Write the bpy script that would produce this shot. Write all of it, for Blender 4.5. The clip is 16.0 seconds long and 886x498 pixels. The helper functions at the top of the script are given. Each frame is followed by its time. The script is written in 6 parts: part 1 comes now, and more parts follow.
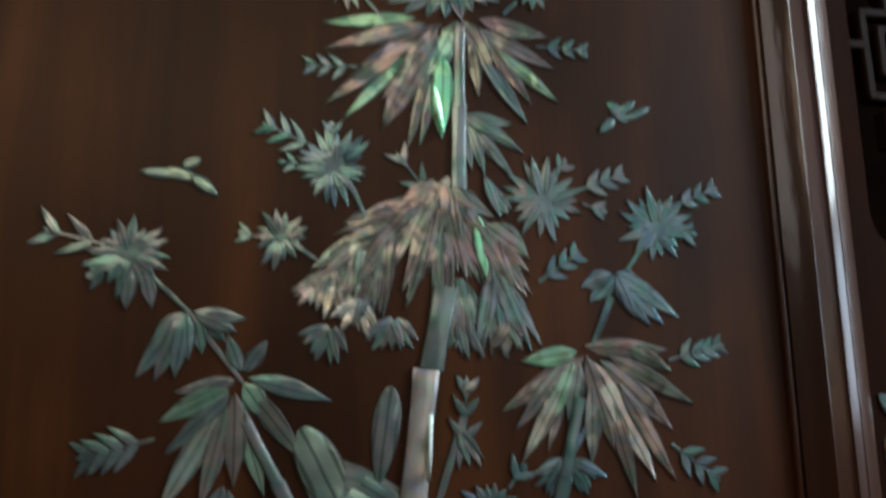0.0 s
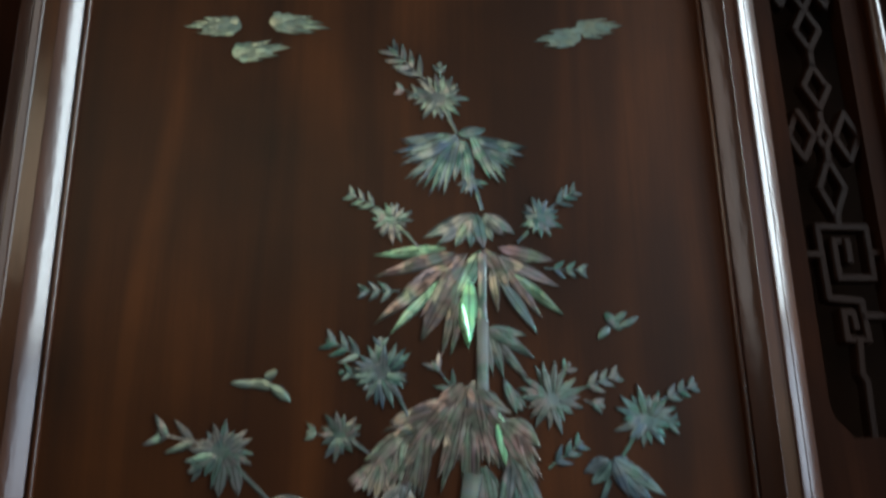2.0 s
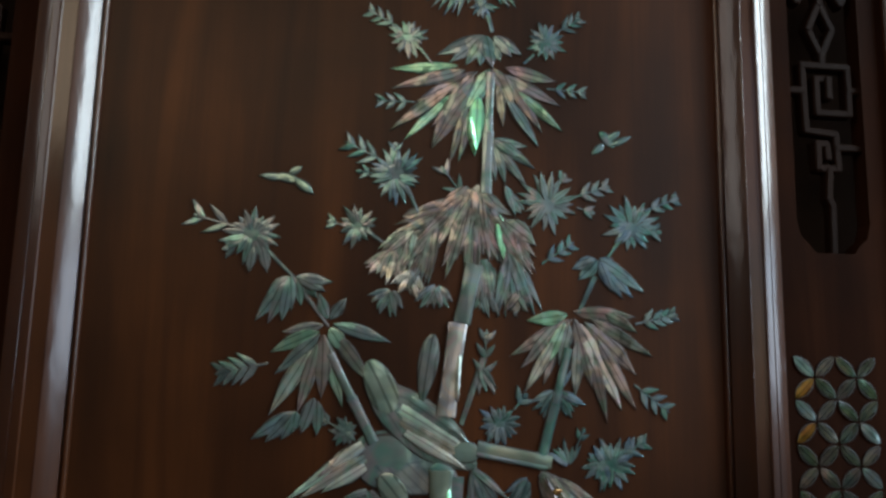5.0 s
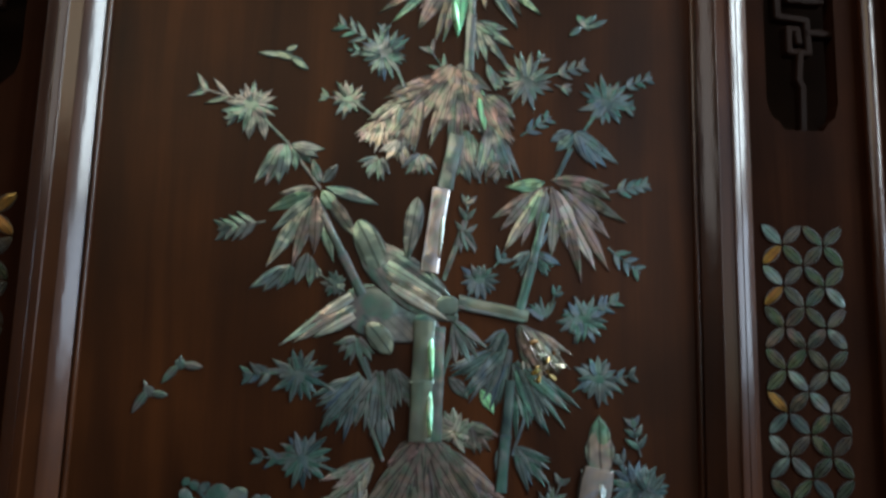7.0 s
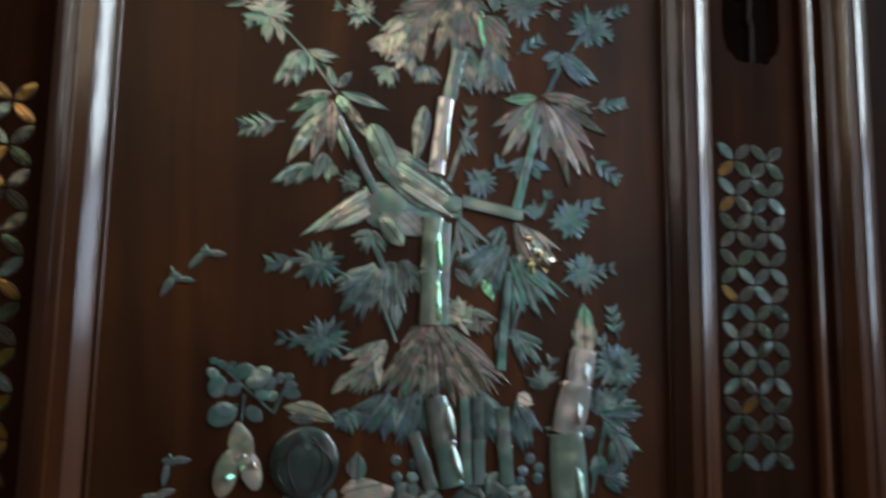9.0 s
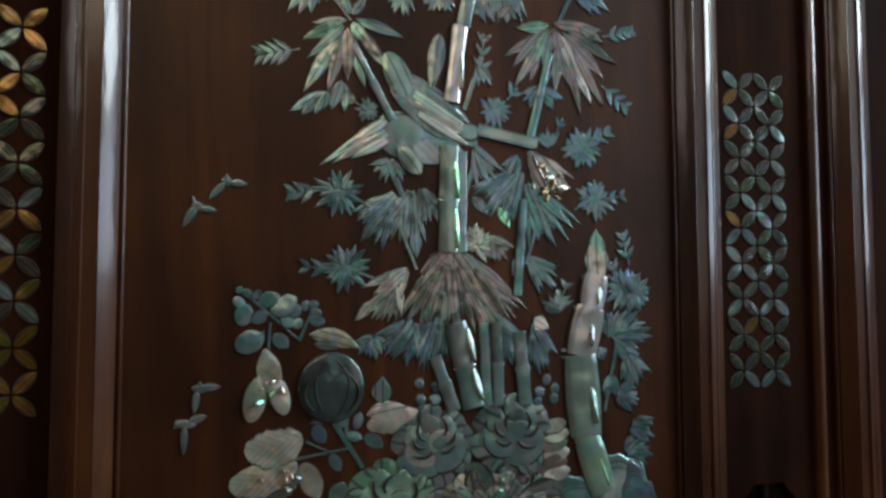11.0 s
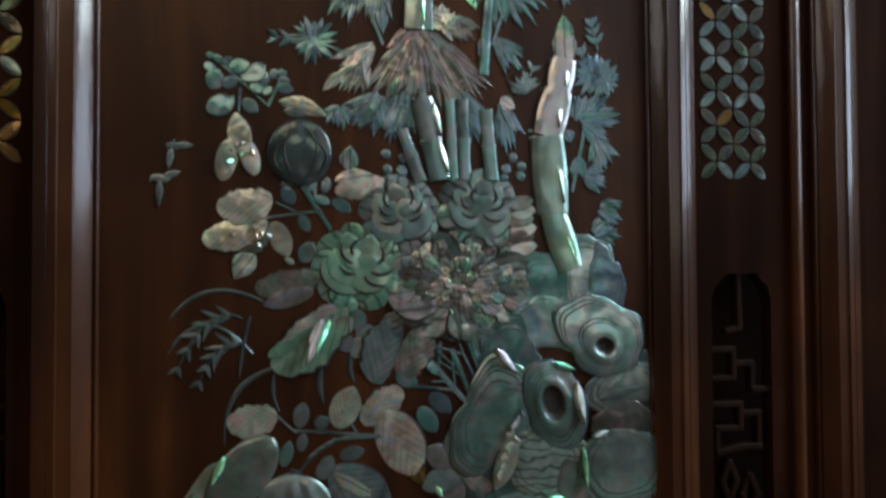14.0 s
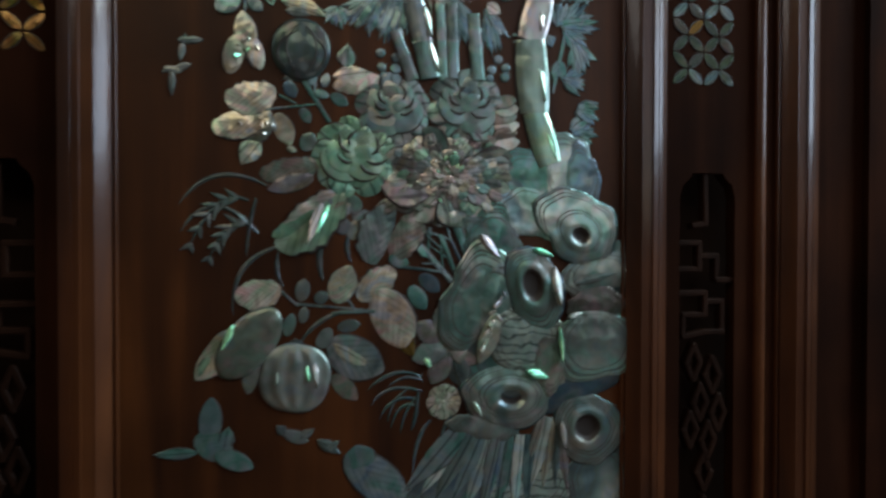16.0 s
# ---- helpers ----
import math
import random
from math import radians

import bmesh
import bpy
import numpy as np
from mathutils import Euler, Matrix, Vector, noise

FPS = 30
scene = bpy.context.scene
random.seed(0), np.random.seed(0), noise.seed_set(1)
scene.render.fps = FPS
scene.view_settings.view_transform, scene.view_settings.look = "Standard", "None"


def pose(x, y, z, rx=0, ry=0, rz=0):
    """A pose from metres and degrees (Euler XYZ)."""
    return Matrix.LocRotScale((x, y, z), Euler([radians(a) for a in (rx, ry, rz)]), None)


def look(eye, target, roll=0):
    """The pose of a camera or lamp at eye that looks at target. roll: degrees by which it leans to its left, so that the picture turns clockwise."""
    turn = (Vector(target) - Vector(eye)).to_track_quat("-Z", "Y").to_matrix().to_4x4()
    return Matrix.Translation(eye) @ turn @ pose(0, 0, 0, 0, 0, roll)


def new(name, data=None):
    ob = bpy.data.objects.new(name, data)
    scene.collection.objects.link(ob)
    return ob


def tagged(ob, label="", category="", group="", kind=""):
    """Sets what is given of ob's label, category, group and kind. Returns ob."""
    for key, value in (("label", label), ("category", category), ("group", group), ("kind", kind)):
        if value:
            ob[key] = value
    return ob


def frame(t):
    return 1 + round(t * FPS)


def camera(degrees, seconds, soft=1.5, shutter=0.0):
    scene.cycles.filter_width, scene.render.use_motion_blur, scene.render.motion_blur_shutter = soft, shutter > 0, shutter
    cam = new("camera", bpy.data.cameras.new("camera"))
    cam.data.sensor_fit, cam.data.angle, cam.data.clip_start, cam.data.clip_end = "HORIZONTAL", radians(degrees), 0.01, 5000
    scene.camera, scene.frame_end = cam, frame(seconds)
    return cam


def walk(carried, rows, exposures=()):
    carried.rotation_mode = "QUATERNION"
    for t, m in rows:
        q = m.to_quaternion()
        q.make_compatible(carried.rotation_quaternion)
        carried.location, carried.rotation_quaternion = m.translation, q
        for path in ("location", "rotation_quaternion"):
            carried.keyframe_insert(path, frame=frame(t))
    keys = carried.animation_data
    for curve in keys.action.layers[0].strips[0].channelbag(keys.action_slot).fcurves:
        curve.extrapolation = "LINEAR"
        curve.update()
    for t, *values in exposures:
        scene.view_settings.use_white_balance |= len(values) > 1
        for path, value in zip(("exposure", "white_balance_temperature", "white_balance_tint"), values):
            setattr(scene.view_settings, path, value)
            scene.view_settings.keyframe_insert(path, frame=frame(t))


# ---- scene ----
cam = camera(59.7, 16.0, soft=2.8, shutter=0.8)
PATH = [
    (0, (-0.023, -0.364, 1.292), (0.289, 1.58, 1.644), -1.1),
    (0.5, (-0.019, -0.388, 1.314), (0.222, 1.546, 1.765), -1.2),
    (1, (-0.01, -0.432, 1.358), (0.203, 1.492, 1.86), -1.0),
    (1.5, (-0.026, -0.46, 1.377), (0.188, 1.453, 1.921), -0.9),
    (2, (-0.035, -0.47, 1.344), (0.193, 1.442, 1.886), -1.0),
    (2.5, (-0.013, -0.466, 1.311), (0.167, 1.464, 1.803), -1.2),
    (3, (-0.024, -0.458, 1.286), (0.182, 1.481, 1.729), -0.3),
    (3.2, (-0.023, -0.461, 1.281), (0.185, 1.479, 1.722), -0.1),
    (5.3, (-0.047, -0.51, 1.266), (0.191, 1.454, 1.564), 1.3),
    (5.5, (-0.031, -0.514, 1.249), (0.167, 1.449, 1.581), 1.1),
    (6, (-0.024, -0.522, 1.221), (0.147, 1.439, 1.573), 1.0),
    (6.5, (-0.023, -0.531, 1.205), (0.145, 1.435, 1.533), 1.2),
    (7, (-0.014, -0.531, 1.175), (0.144, 1.44, 1.48), 1.5),
    (7.5, (-0.02, -0.549, 1.17), (0.136, 1.426, 1.44), 1.0),
    (8, (-0.036, -0.557, 1.142), (0.151, 1.414, 1.425), 1.1),
    (8.5, (-0.049, -0.557, 1.138), (0.175, 1.415, 1.382), 1.6),
    (9, (-0.105, -0.56, 1.109), (0.347, 1.371, 1.365), 1.0),
    (9.2, (-0.114, -0.551, 1.098), (0.407, 1.36, 1.376), 1.1),
    (11.3, (-0.151, -0.555, 1.091), (0.405, 1.363, 1.203), -0.1),
    (11.5, (-0.153, -0.549, 1.08), (0.383, 1.374, 1.196), 0.5),
    (12, (-0.163, -0.551, 1.063), (0.32, 1.388, 1.157), 1.0),
    (12.5, (-0.136, -0.567, 1.026), (0.296, 1.383, 1.124), 0.6),
    (13, (-0.128, -0.577, 1.007), (0.326, 1.37, 1.071), 0.0),
    (13.5, (-0.119, -0.582, 0.982), (0.333, 1.365, 1.036), -0.7),
    (14, (-0.091, -0.582, 0.941), (0.343, 1.37, 0.994), -0.3),
    (14.5, (-0.093, -0.586, 0.929), (0.382, 1.357, 0.938), 0.8),
    (15, (-0.072, -0.615, 0.911), (0.391, 1.331, 0.897), 0.7),
    (15.5, (-0.077, -0.62, 0.891), (0.393, 1.323, 0.864), 0.5),
    (16, (-0.099, -0.635, 0.878), (0.35, 1.314, 0.845), 0.1),
]
walk(cam, [(t, look(eye, target, roll)) for t, eye, target, roll in PATH])

# ---- world and light ----
world = bpy.data.worlds.new("world")
scene.world = world
world.use_nodes = True
sky = world.node_tree.nodes.new("ShaderNodeTexSky")
sky.sky_type, sky.sun_disc = "NISHITA", False
sky.sun_elevation, sky.sun_rotation = radians(50), radians(80)
world.node_tree.links.new(sky.outputs[0], world.node_tree.nodes["Background"].inputs[0])
world.node_tree.nodes["Background"].inputs[1].default_value = 0.10

# a tall window to the right of the walk, dim openings behind and to the left, and an added fill high behind
WIN_X, WIN_Y, WIN_Z = 2.4, (-1.5, -0.825, -0.795, -0.52), (1.88, 3.8)
SOUTH_X, SOUTH_Y, SOUTH_Z = (0.7, 2.3), -3.1, (1.0, 2.9)
LOW_Y, LOW_Z = (-1.9, -0.45), (1.2, 1.75)
WEST_Y, WEST_Z = (-2.6, -1.1), (1.9, 3.6)
LEFT_X, LEFT_Z = (-1.9, 0.5), (2.25, 3.1)


def window_lamp(name, place, target, wide, high, watts, colour):
    data = bpy.data.lights.new(name, "AREA")
    data.shape, data.size, data.size_y, data.energy, data.color = "RECTANGLE", wide, high, watts, colour
    ob = new(name, data)
    ob.matrix_world = look(place, target)
    return ob


for ya, yb, power in ((WIN_Y[0], WIN_Y[1], 78), (WIN_Y[2], WIN_Y[3], 32)):
    window_lamp("east_daylight", (WIN_X + 0.05, (ya + yb) / 2, sum(WIN_Z) / 2), (0, (ya + yb) / 2, sum(WIN_Z) / 2), yb - ya, WIN_Z[1] - WIN_Z[0], power, (0.79, 0.93, 1.0))
window_lamp("low_daylight", (WIN_X + 0.05, sum(LOW_Y) / 2, sum(LOW_Z) / 2), (0, sum(LOW_Y) / 2, sum(LOW_Z) / 2), LOW_Y[1] - LOW_Y[0], LOW_Z[1] - LOW_Z[0], 14, (0.62, 0.78, 1.0))
window_lamp("west_daylight", (-2.55, sum(WEST_Y) / 2, sum(WEST_Z) / 2), (0, sum(WEST_Y) / 2, sum(WEST_Z) / 2), WEST_Y[1] - WEST_Y[0], WEST_Z[1] - WEST_Z[0], 13, (1.0, 0.87, 0.72))
window_lamp("south_daylight", (sum(SOUTH_X) / 2, SOUTH_Y - 0.05, sum(SOUTH_Z) / 2), (sum(SOUTH_X) / 2, 0, sum(SOUTH_Z) / 2), SOUTH_X[1] - SOUTH_X[0], SOUTH_Z[1] - SOUTH_Z[0], 2.5, (1.0, 0.66, 0.4))
# made-up warm fill that brightens the panel towards its upper left
window_lamp("left_daylight", (sum(LEFT_X) / 2, SOUTH_Y - 0.05, sum(LEFT_Z) / 2), (sum(LEFT_X) / 2, 0, sum(LEFT_Z) / 2), LEFT_X[1] - LEFT_X[0], LEFT_Z[1] - LEFT_Z[0], 15, (1.0, 0.8, 0.5))


# ---- materials ----
def nodes_of(name):
    mat = bpy.data.materials.new(name)
    mat.use_nodes = True
    return mat, mat.node_tree.nodes, mat.node_tree.links, mat.node_tree.nodes["Principled BSDF"]


def wood(name, dark, mid, light, rough, coat, coat_rough=0.08, scale=1.0, wavy=0.0, shine=0.5):
    """Stained and varnished hardwood with an upright grain, pores and soft cloudy figure."""
    mat, n, l, b = nodes_of(name)
    co = n.new("ShaderNodeTexCoord")
    mp = n.new("ShaderNodeMapping")
    mp.inputs["Scale"].default_value = (11 * scale, 11 * scale, 1.0 * scale)
    l.new(co.outputs["Object"], mp.inputs[0])
    grain = n.new("ShaderNodeTexNoise")
    grain.inputs["Scale"].default_value, grain.inputs["Detail"].default_value, grain.inputs["Distortion"].default_value = 2.2, 7, 0.8
    l.new(mp.outputs[0], grain.inputs["Vector"])
    fine = n.new("ShaderNodeMapping")
    fine.inputs["Scale"].default_value = (420, 420, 9)
    l.new(co.outputs["Object"], fine.inputs[0])
    pores = n.new("ShaderNodeTexNoise")
    pores.inputs["Scale"].default_value, pores.inputs["Detail"].default_value = 1.0, 3
    l.new(fine.outputs[0], pores.inputs["Vector"])
    cloud = n.new("ShaderNodeTexNoise")
    cloud.inputs["Scale"].default_value, cloud.inputs["Detail"].default_value = 8, 4
    l.new(co.outputs["Object"], cloud.inputs["Vector"])
    mix = n.new("ShaderNodeMath")
    mix.operation = "MULTIPLY_ADD"
    mix.inputs[1].default_value, mix.inputs[2].default_value = 0.88, 0.0
    l.new(grain.outputs[0], mix.inputs[0])
    add = n.new("ShaderNodeMath")
    add.operation = "MULTIPLY_ADD"
    add.inputs[1].default_value = 0.12
    l.new(pores.outputs[0], add.inputs[0])
    l.new(mix.outputs[0], add.inputs[2])
    col = n.new("ShaderNodeValToRGB")
    col.color_ramp.elements.new(0.5)
    for e, (at, c) in zip(col.color_ramp.elements, ((0.33, dark), (0.5, mid), (0.68, light))):
        e.position, e.color = at, (*c, 1)
    l.new(add.outputs[0], col.inputs[0])
    tone = n.new("ShaderNodeMix")
    tone.data_type, tone.blend_type = "RGBA", "MULTIPLY"
    tone.inputs[0].default_value = 0.8
    shade = n.new("ShaderNodeValToRGB")
    shade.color_ramp.elements[0].position, shade.color_ramp.elements[0].color = 0.32, (0.5, 0.45, 0.43, 1)
    shade.color_ramp.elements[1].position, shade.color_ramp.elements[1].color = 0.68, (1.35, 1.25, 1.1, 1)
    l.new(cloud.outputs[0], shade.inputs[0])
    l.new(col.outputs[0], tone.inputs[6])
    l.new(shade.outputs[0], tone.inputs[7])
    l.new(tone.outputs[2], b.inputs["Base Color"])
    rr = n.new("ShaderNodeMapRange")
    rr.inputs[3].default_value, rr.inputs[4].default_value = rough * 0.8, rough * 1.25
    l.new(cloud.outputs[0], rr.inputs[0])
    l.new(rr.outputs[0], b.inputs["Roughness"])
    b.inputs["Specular IOR Level"].default_value = shine
    b.inputs["Coat Weight"].default_value, b.inputs["Coat Roughness"].default_value = coat, coat_rough
    bump = n.new("ShaderNodeBump")
    bump.inputs["Strength"].default_value, bump.inputs["Distance"].default_value = 0.25, 0.0006
    l.new(add.outputs[0], bump.inputs["Height"])
    l.new(bump.outputs[0], b.inputs["Normal"])
    if wavy:
        wm = n.new("ShaderNodeMapping")
        wm.inputs["Scale"].default_value = (160, 160, 35)
        l.new(co.outputs["Object"], wm.inputs[0])
        wn = n.new("ShaderNodeTexNoise")
        wn.inputs["Scale"].default_value, wn.inputs["Detail"].default_value = 1, 4
        l.new(wm.outputs[0], wn.inputs["Vector"])
        wb = n.new("ShaderNodeBump")
        wb.inputs["Strength"].default_value, wb.inputs["Distance"].default_value = wavy, 0.0008
        l.new(wn.outputs[0], wb.inputs["Height"])
        l.new(wb.outputs[0], b.inputs["Coat Normal"])
    return mat


panel_wood = wood("panel_wood", (0.0205, 0.0062, 0.0017), (0.040, 0.0124, 0.0031), (0.073, 0.0236, 0.0058), 0.5, 0.24, 0.34, shine=0.12)
frame_wood = wood("frame_wood", (0.03, 0.0094, 0.003), (0.057, 0.0184, 0.0058), (0.09, 0.031, 0.0098), 0.4, 1.0, 0.15, wavy=0.4, shine=0.2)
carved_wood = wood("carved_wood", (0.0125, 0.0044, 0.0022), (0.021, 0.0073, 0.0036), (0.034, 0.0123, 0.006), 0.7, 0.0, 0.4, shine=0.03)

fret_wood = wood("fret_wood", (0.0085, 0.0036, 0.002), (0.0145, 0.0062, 0.0036), (0.023, 0.0102, 0.006), 0.6, 0.0, 0.4, shine=0.06)


def plain(name, colour, rough, bump=0.0, scale=30):
    mat, n, l, b = nodes_of(name)
    co = n.new("ShaderNodeTexCoord")
    tex = n.new("ShaderNodeTexNoise")
    tex.inputs["Scale"].default_value, tex.inputs["Detail"].default_value = scale, 5
    l.new(co.outputs["Object"], tex.inputs["Vector"])
    col = n.new("ShaderNodeValToRGB")
    col.color_ramp.elements[0].position, col.color_ramp.elements[0].color = 0.3, (*[c * 0.82 for c in colour], 1)
    col.color_ramp.elements[1].position, col.color_ramp.elements[1].color = 0.7, (*[min(1, c * 1.1) for c in colour], 1)
    l.new(tex.outputs[0], col.inputs[0])
    l.new(col.outputs[0], b.inputs["Base Color"])
    b.inputs["Roughness"].default_value = rough
    if bump:
        bp = n.new("ShaderNodeBump")
        bp.inputs["Strength"].default_value, bp.inputs["Distance"].default_value = bump, 0.002
        l.new(tex.outputs[0], bp.inputs["Height"])
        l.new(bp.outputs[0], b.inputs["Normal"])
    return mat


plaster = plain("plaster", (0.3, 0.29, 0.27), 0.9, 0.2)
panelling = plain("dark_wall_panelling", (0.07, 0.045, 0.03), 0.6, 0.1)
tile_floor = plain("tile_floor", (0.08, 0.045, 0.032), 0.5)
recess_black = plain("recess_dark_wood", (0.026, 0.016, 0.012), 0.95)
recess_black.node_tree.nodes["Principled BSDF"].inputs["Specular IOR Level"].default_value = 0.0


# ---- mesh helpers ----
def mesh_of(name, bm, material, smooth=False):
    me = bpy.data.meshes.new(name)
    bm.to_mesh(me)
    bm.free()
    me.materials.append(material)
    if smooth:
        me.polygons.foreach_set("use_smooth", [True] * len(me.polygons))
    return me


def part(name, bm, material, parent, label="", smooth=False):
    ob = new(name, mesh_of(name, bm, material, smooth))
    ob.parent = parent
    return tagged(ob, label=label)


def box(bm, x0, x1, y0, y1, z0, z1):
    m = Matrix.Translation(((x0 + x1) / 2, (y0 + y1) / 2, (z0 + z1) / 2)) @ Matrix.Diagonal((x1 - x0, y1 - y0, z1 - z0, 1))
    bmesh.ops.create_cube(bm, size=1, matrix=m)
    return bm


def soft_box(x0, x1, y0, y1, z0, z1, r=0.002, seg=2):
    bm = box(bmesh.new(), x0, x1, y0, y1, z0, z1)
    bmesh.ops.bevel(bm, geom=bm.edges[:], offset=r, segments=seg, affect="EDGES")
    return bm


# ---- the room ----
def slab(name, label, mat, *b):
    ob = new(name, mesh_of(name, box(bmesh.new(), *b), mat))
    return tagged(ob, label=label, category=name.split("_")[0], kind="structure")


slab("floor", "dark reddish brown tiled floor", tile_floor, -2.6, 2.6, -3.3, 0.8, -0.1, 0)
slab("ceiling", "plain white plaster ceiling", plaster, -2.6, 2.6, -3.3, 0.8, 4.0, 4.1)
slab("wall_north", "plain plaster wall behind the cabinet", plaster, -2.5, 2.4, 0.6, 0.7, 0.0, 4.0)


def pierced_wall(name, label, mat, blocks):
    bm = bmesh.new()
    for b in blocks:
        box(bm, *b)
    tagged(new(name, mesh_of(name, bm, mat)), label=label, category="wall", kind="structure")


pierced_wall("wall_east", "plaster wall with a tall window in two lights over a frosted one", plaster, [
    (WIN_X, WIN_X + 0.1, -3.2, 0.6, 0, LOW_Z[0]), (WIN_X, WIN_X + 0.1, -3.2, 0.6, LOW_Z[1], WIN_Z[0]), (WIN_X, WIN_X + 0.1, -3.2, LOW_Y[0], *LOW_Z), (WIN_X, WIN_X + 0.1, LOW_Y[1], 0.6, *LOW_Z), (WIN_X, WIN_X + 0.1, -3.2, 0.6, WIN_Z[1], 4.0),
    (WIN_X, WIN_X + 0.1, -3.2, WIN_Y[0], *WIN_Z), (WIN_X, WIN_X + 0.1, WIN_Y[1], WIN_Y[2], *WIN_Z), (WIN_X, WIN_X + 0.1, WIN_Y[3], 0.6, *WIN_Z)])
# unseen board, added only to darken what the mouldings reflect low down
slab("wainscot", "unseen dark board added below the east window to dim reflections", panelling, WIN_X - 0.03, WIN_X - 0.003, -3.05, 0.55, 0.0, 1.12)
pierced_wall("wall_south", "dark wood panelled wall with a dim window and an opening for the fill lamp", panelling, [
    (-2.5, 2.4, SOUTH_Y - 0.1, SOUTH_Y, 0, SOUTH_Z[0]), (-2.5, 2.4, SOUTH_Y - 0.1, SOUTH_Y, LEFT_Z[1], 4.0),
    (SOUTH_X[0], SOUTH_X[1], SOUTH_Y - 0.1, SOUTH_Y, SOUTH_Z[1], LEFT_Z[1]), (LEFT_X[0], LEFT_X[1], SOUTH_Y - 0.1, SOUTH_Y, SOUTH_Z[0], LEFT_Z[0]),
    (-2.5, LEFT_X[0], SOUTH_Y - 0.1, SOUTH_Y, SOUTH_Z[0], LEFT_Z[1]), (LEFT_X[1], SOUTH_X[0], SOUTH_Y - 0.1, SOUTH_Y, SOUTH_Z[0], LEFT_Z[1]), (SOUTH_X[1], 2.4, SOUTH_Y - 0.1, SOUTH_Y, SOUTH_Z[0], LEFT_Z[1])])
pierced_wall("wall_west", "dark wood panelled wall with a dim window", panelling, [
    (-2.6, -2.5, -3.2, 0.6, 0, WEST_Z[0]), (-2.6, -2.5, -3.2, 0.6, WEST_Z[1], 4.0), (-2.6, -2.5, -3.2, WEST_Y[0], *WEST_Z), (-2.6, -2.5, WEST_Y[1], 0.6, *WEST_Z)])

# ---- the cabinet front ----
Z0, Z1 = 0.35, 1.72
cabinet = tagged(new("cabinet"), label="dark lacquered hardwood cabinet front inlaid with mother-of-pearl", category="cabinet")


def profile_strip(points, z0, z1):
    """Extrudes a profile of (x, y) upright from z0 to z1."""
    bm = bmesh.new()
    lo = [bm.verts.new((x, y, z0)) for x, y in points]
    hi = [bm.verts.new((x, y, z1)) for x, y in points]
    for a in range(len(points) - 1):
        bm.faces.new((lo[a], lo[a + 1], hi[a + 1], hi[a]))
    bm.faces.new(lo[::-1])
    bm.faces.new(hi)
    bmesh.ops.recalc_face_normals(bm, faces=bm.faces[:])
    for e in bm.edges:
        e.smooth = len(e.link_faces) == 2 and e.calc_face_angle(0) < radians(24)
    return bm


def arc(cx, cy, r, a0, a1, n):
    return [(cx + r * math.cos(radians(a0 + (a1 - a0) * i / n)), cy + r * math.sin(radians(a0 + (a1 - a0) * i / n))) for i in range(n + 1)]


def moulding_profile():
    """Across the moulding from the panel outward: small bead, quirk, ovolo, flat, round bead with a scored line. Depth is positive to the front."""
    p = [(0, -0.012)]
    p += arc(0.0016, 0.002, 0.0016, 180, 0, 8)
    p += [(0.0034, 0.001), (0.0042, 0.001), (0.0043, 0.0032)]
    p += arc(0.0408, -0.0286, 0.0484, 139, 122, 10)[1:]
    p += [(0.0157, 0.0121), (0.0246, 0.0124), (0.0251, 0.0137)]
    p += arc(0.01635, -0.0293, 0.044, 77.5, 71.2, 6)
    p += [(0.0308, 0.0116), (0.0314, 0.0117)]
    p += arc(0.01635, -0.0293, 0.044, 69.6, 55, 8)
    p += [(0.0419, 0.0056), (0.0419, -0.012)]
    return p


def moulding(x, out, z0=Z0, z1=Z1):
    pts = [(x + out * u, -h) for u, h in moulding_profile()]
    return part("moulding", profile_strip(pts, z0, z1), frame_wood, cabinet, "glossy brown moulding with rounded beads", smooth=True)


HIGH_CUT, LOW_CUT = (1.357, 1.71), (0.5, 0.936)
CUT_X = (0.268, 0.324)


def fret_strip(s):
    """A narrow strip between two mouldings, pierced above and below, with a solid field for inlay between."""
    strip = part("side_strip", box(bmesh.new(), *sorted((s * 0.2508, s * 0.366)), 0.0, 0.014, HIGH_CUT[0] - (HIGH_CUT[0] - LOW_CUT[1]), HIGH_CUT[0]), carved_wood, cabinet, "narrow dark strip with pierced carving")
    for xa, xb, za, zb in ((0.2508, CUT_X[0], HIGH_CUT[0], Z1), (CUT_X[1], 0.366, HIGH_CUT[0], Z1), (0.2508, CUT_X[0], Z0, LOW_CUT[1]), (CUT_X[1], 0.366, Z0, LOW_CUT[1]), (CUT_X[0], CUT_X[1], Z0, LOW_CUT[0])):
        part("strip_rail", box(bmesh.new(), *sorted((s * xa, s * xb)), 0.0, 0.014, za, zb), carved_wood, strip)
    for z, up in ((HIGH_CUT[0], 1), (LOW_CUT[1], -1), (LOW_CUT[0], 1)):
        for x, side in ((CUT_X[0], 1), (CUT_X[1], -1)):
            bm = bmesh.new()
            outline = [(x, z), (x + side * 0.013, z), (x + side * 0.009, z + up * 0.006), (x + side * 0.003, z + up * 0.011), (x, z + up * 0.022)]
            front = [bm.verts.new((s * px, 0.0, pz)) for px, pz in outline]
            rear = [bm.verts.new((s * px, 0.014, pz)) for px, pz in outline]
            bm.faces.new(front)
            bm.faces.new(rear[::-1])
            for k in range(5):
                bm.faces.new((front[k], front[(k + 1) % 5], rear[(k + 1) % 5], rear[k]))
            bmesh.ops.recalc_face_normals(bm, faces=bm.faces[:])
            part("corner_cusp", bm, carved_wood, strip)
    fretwork(strip, s)


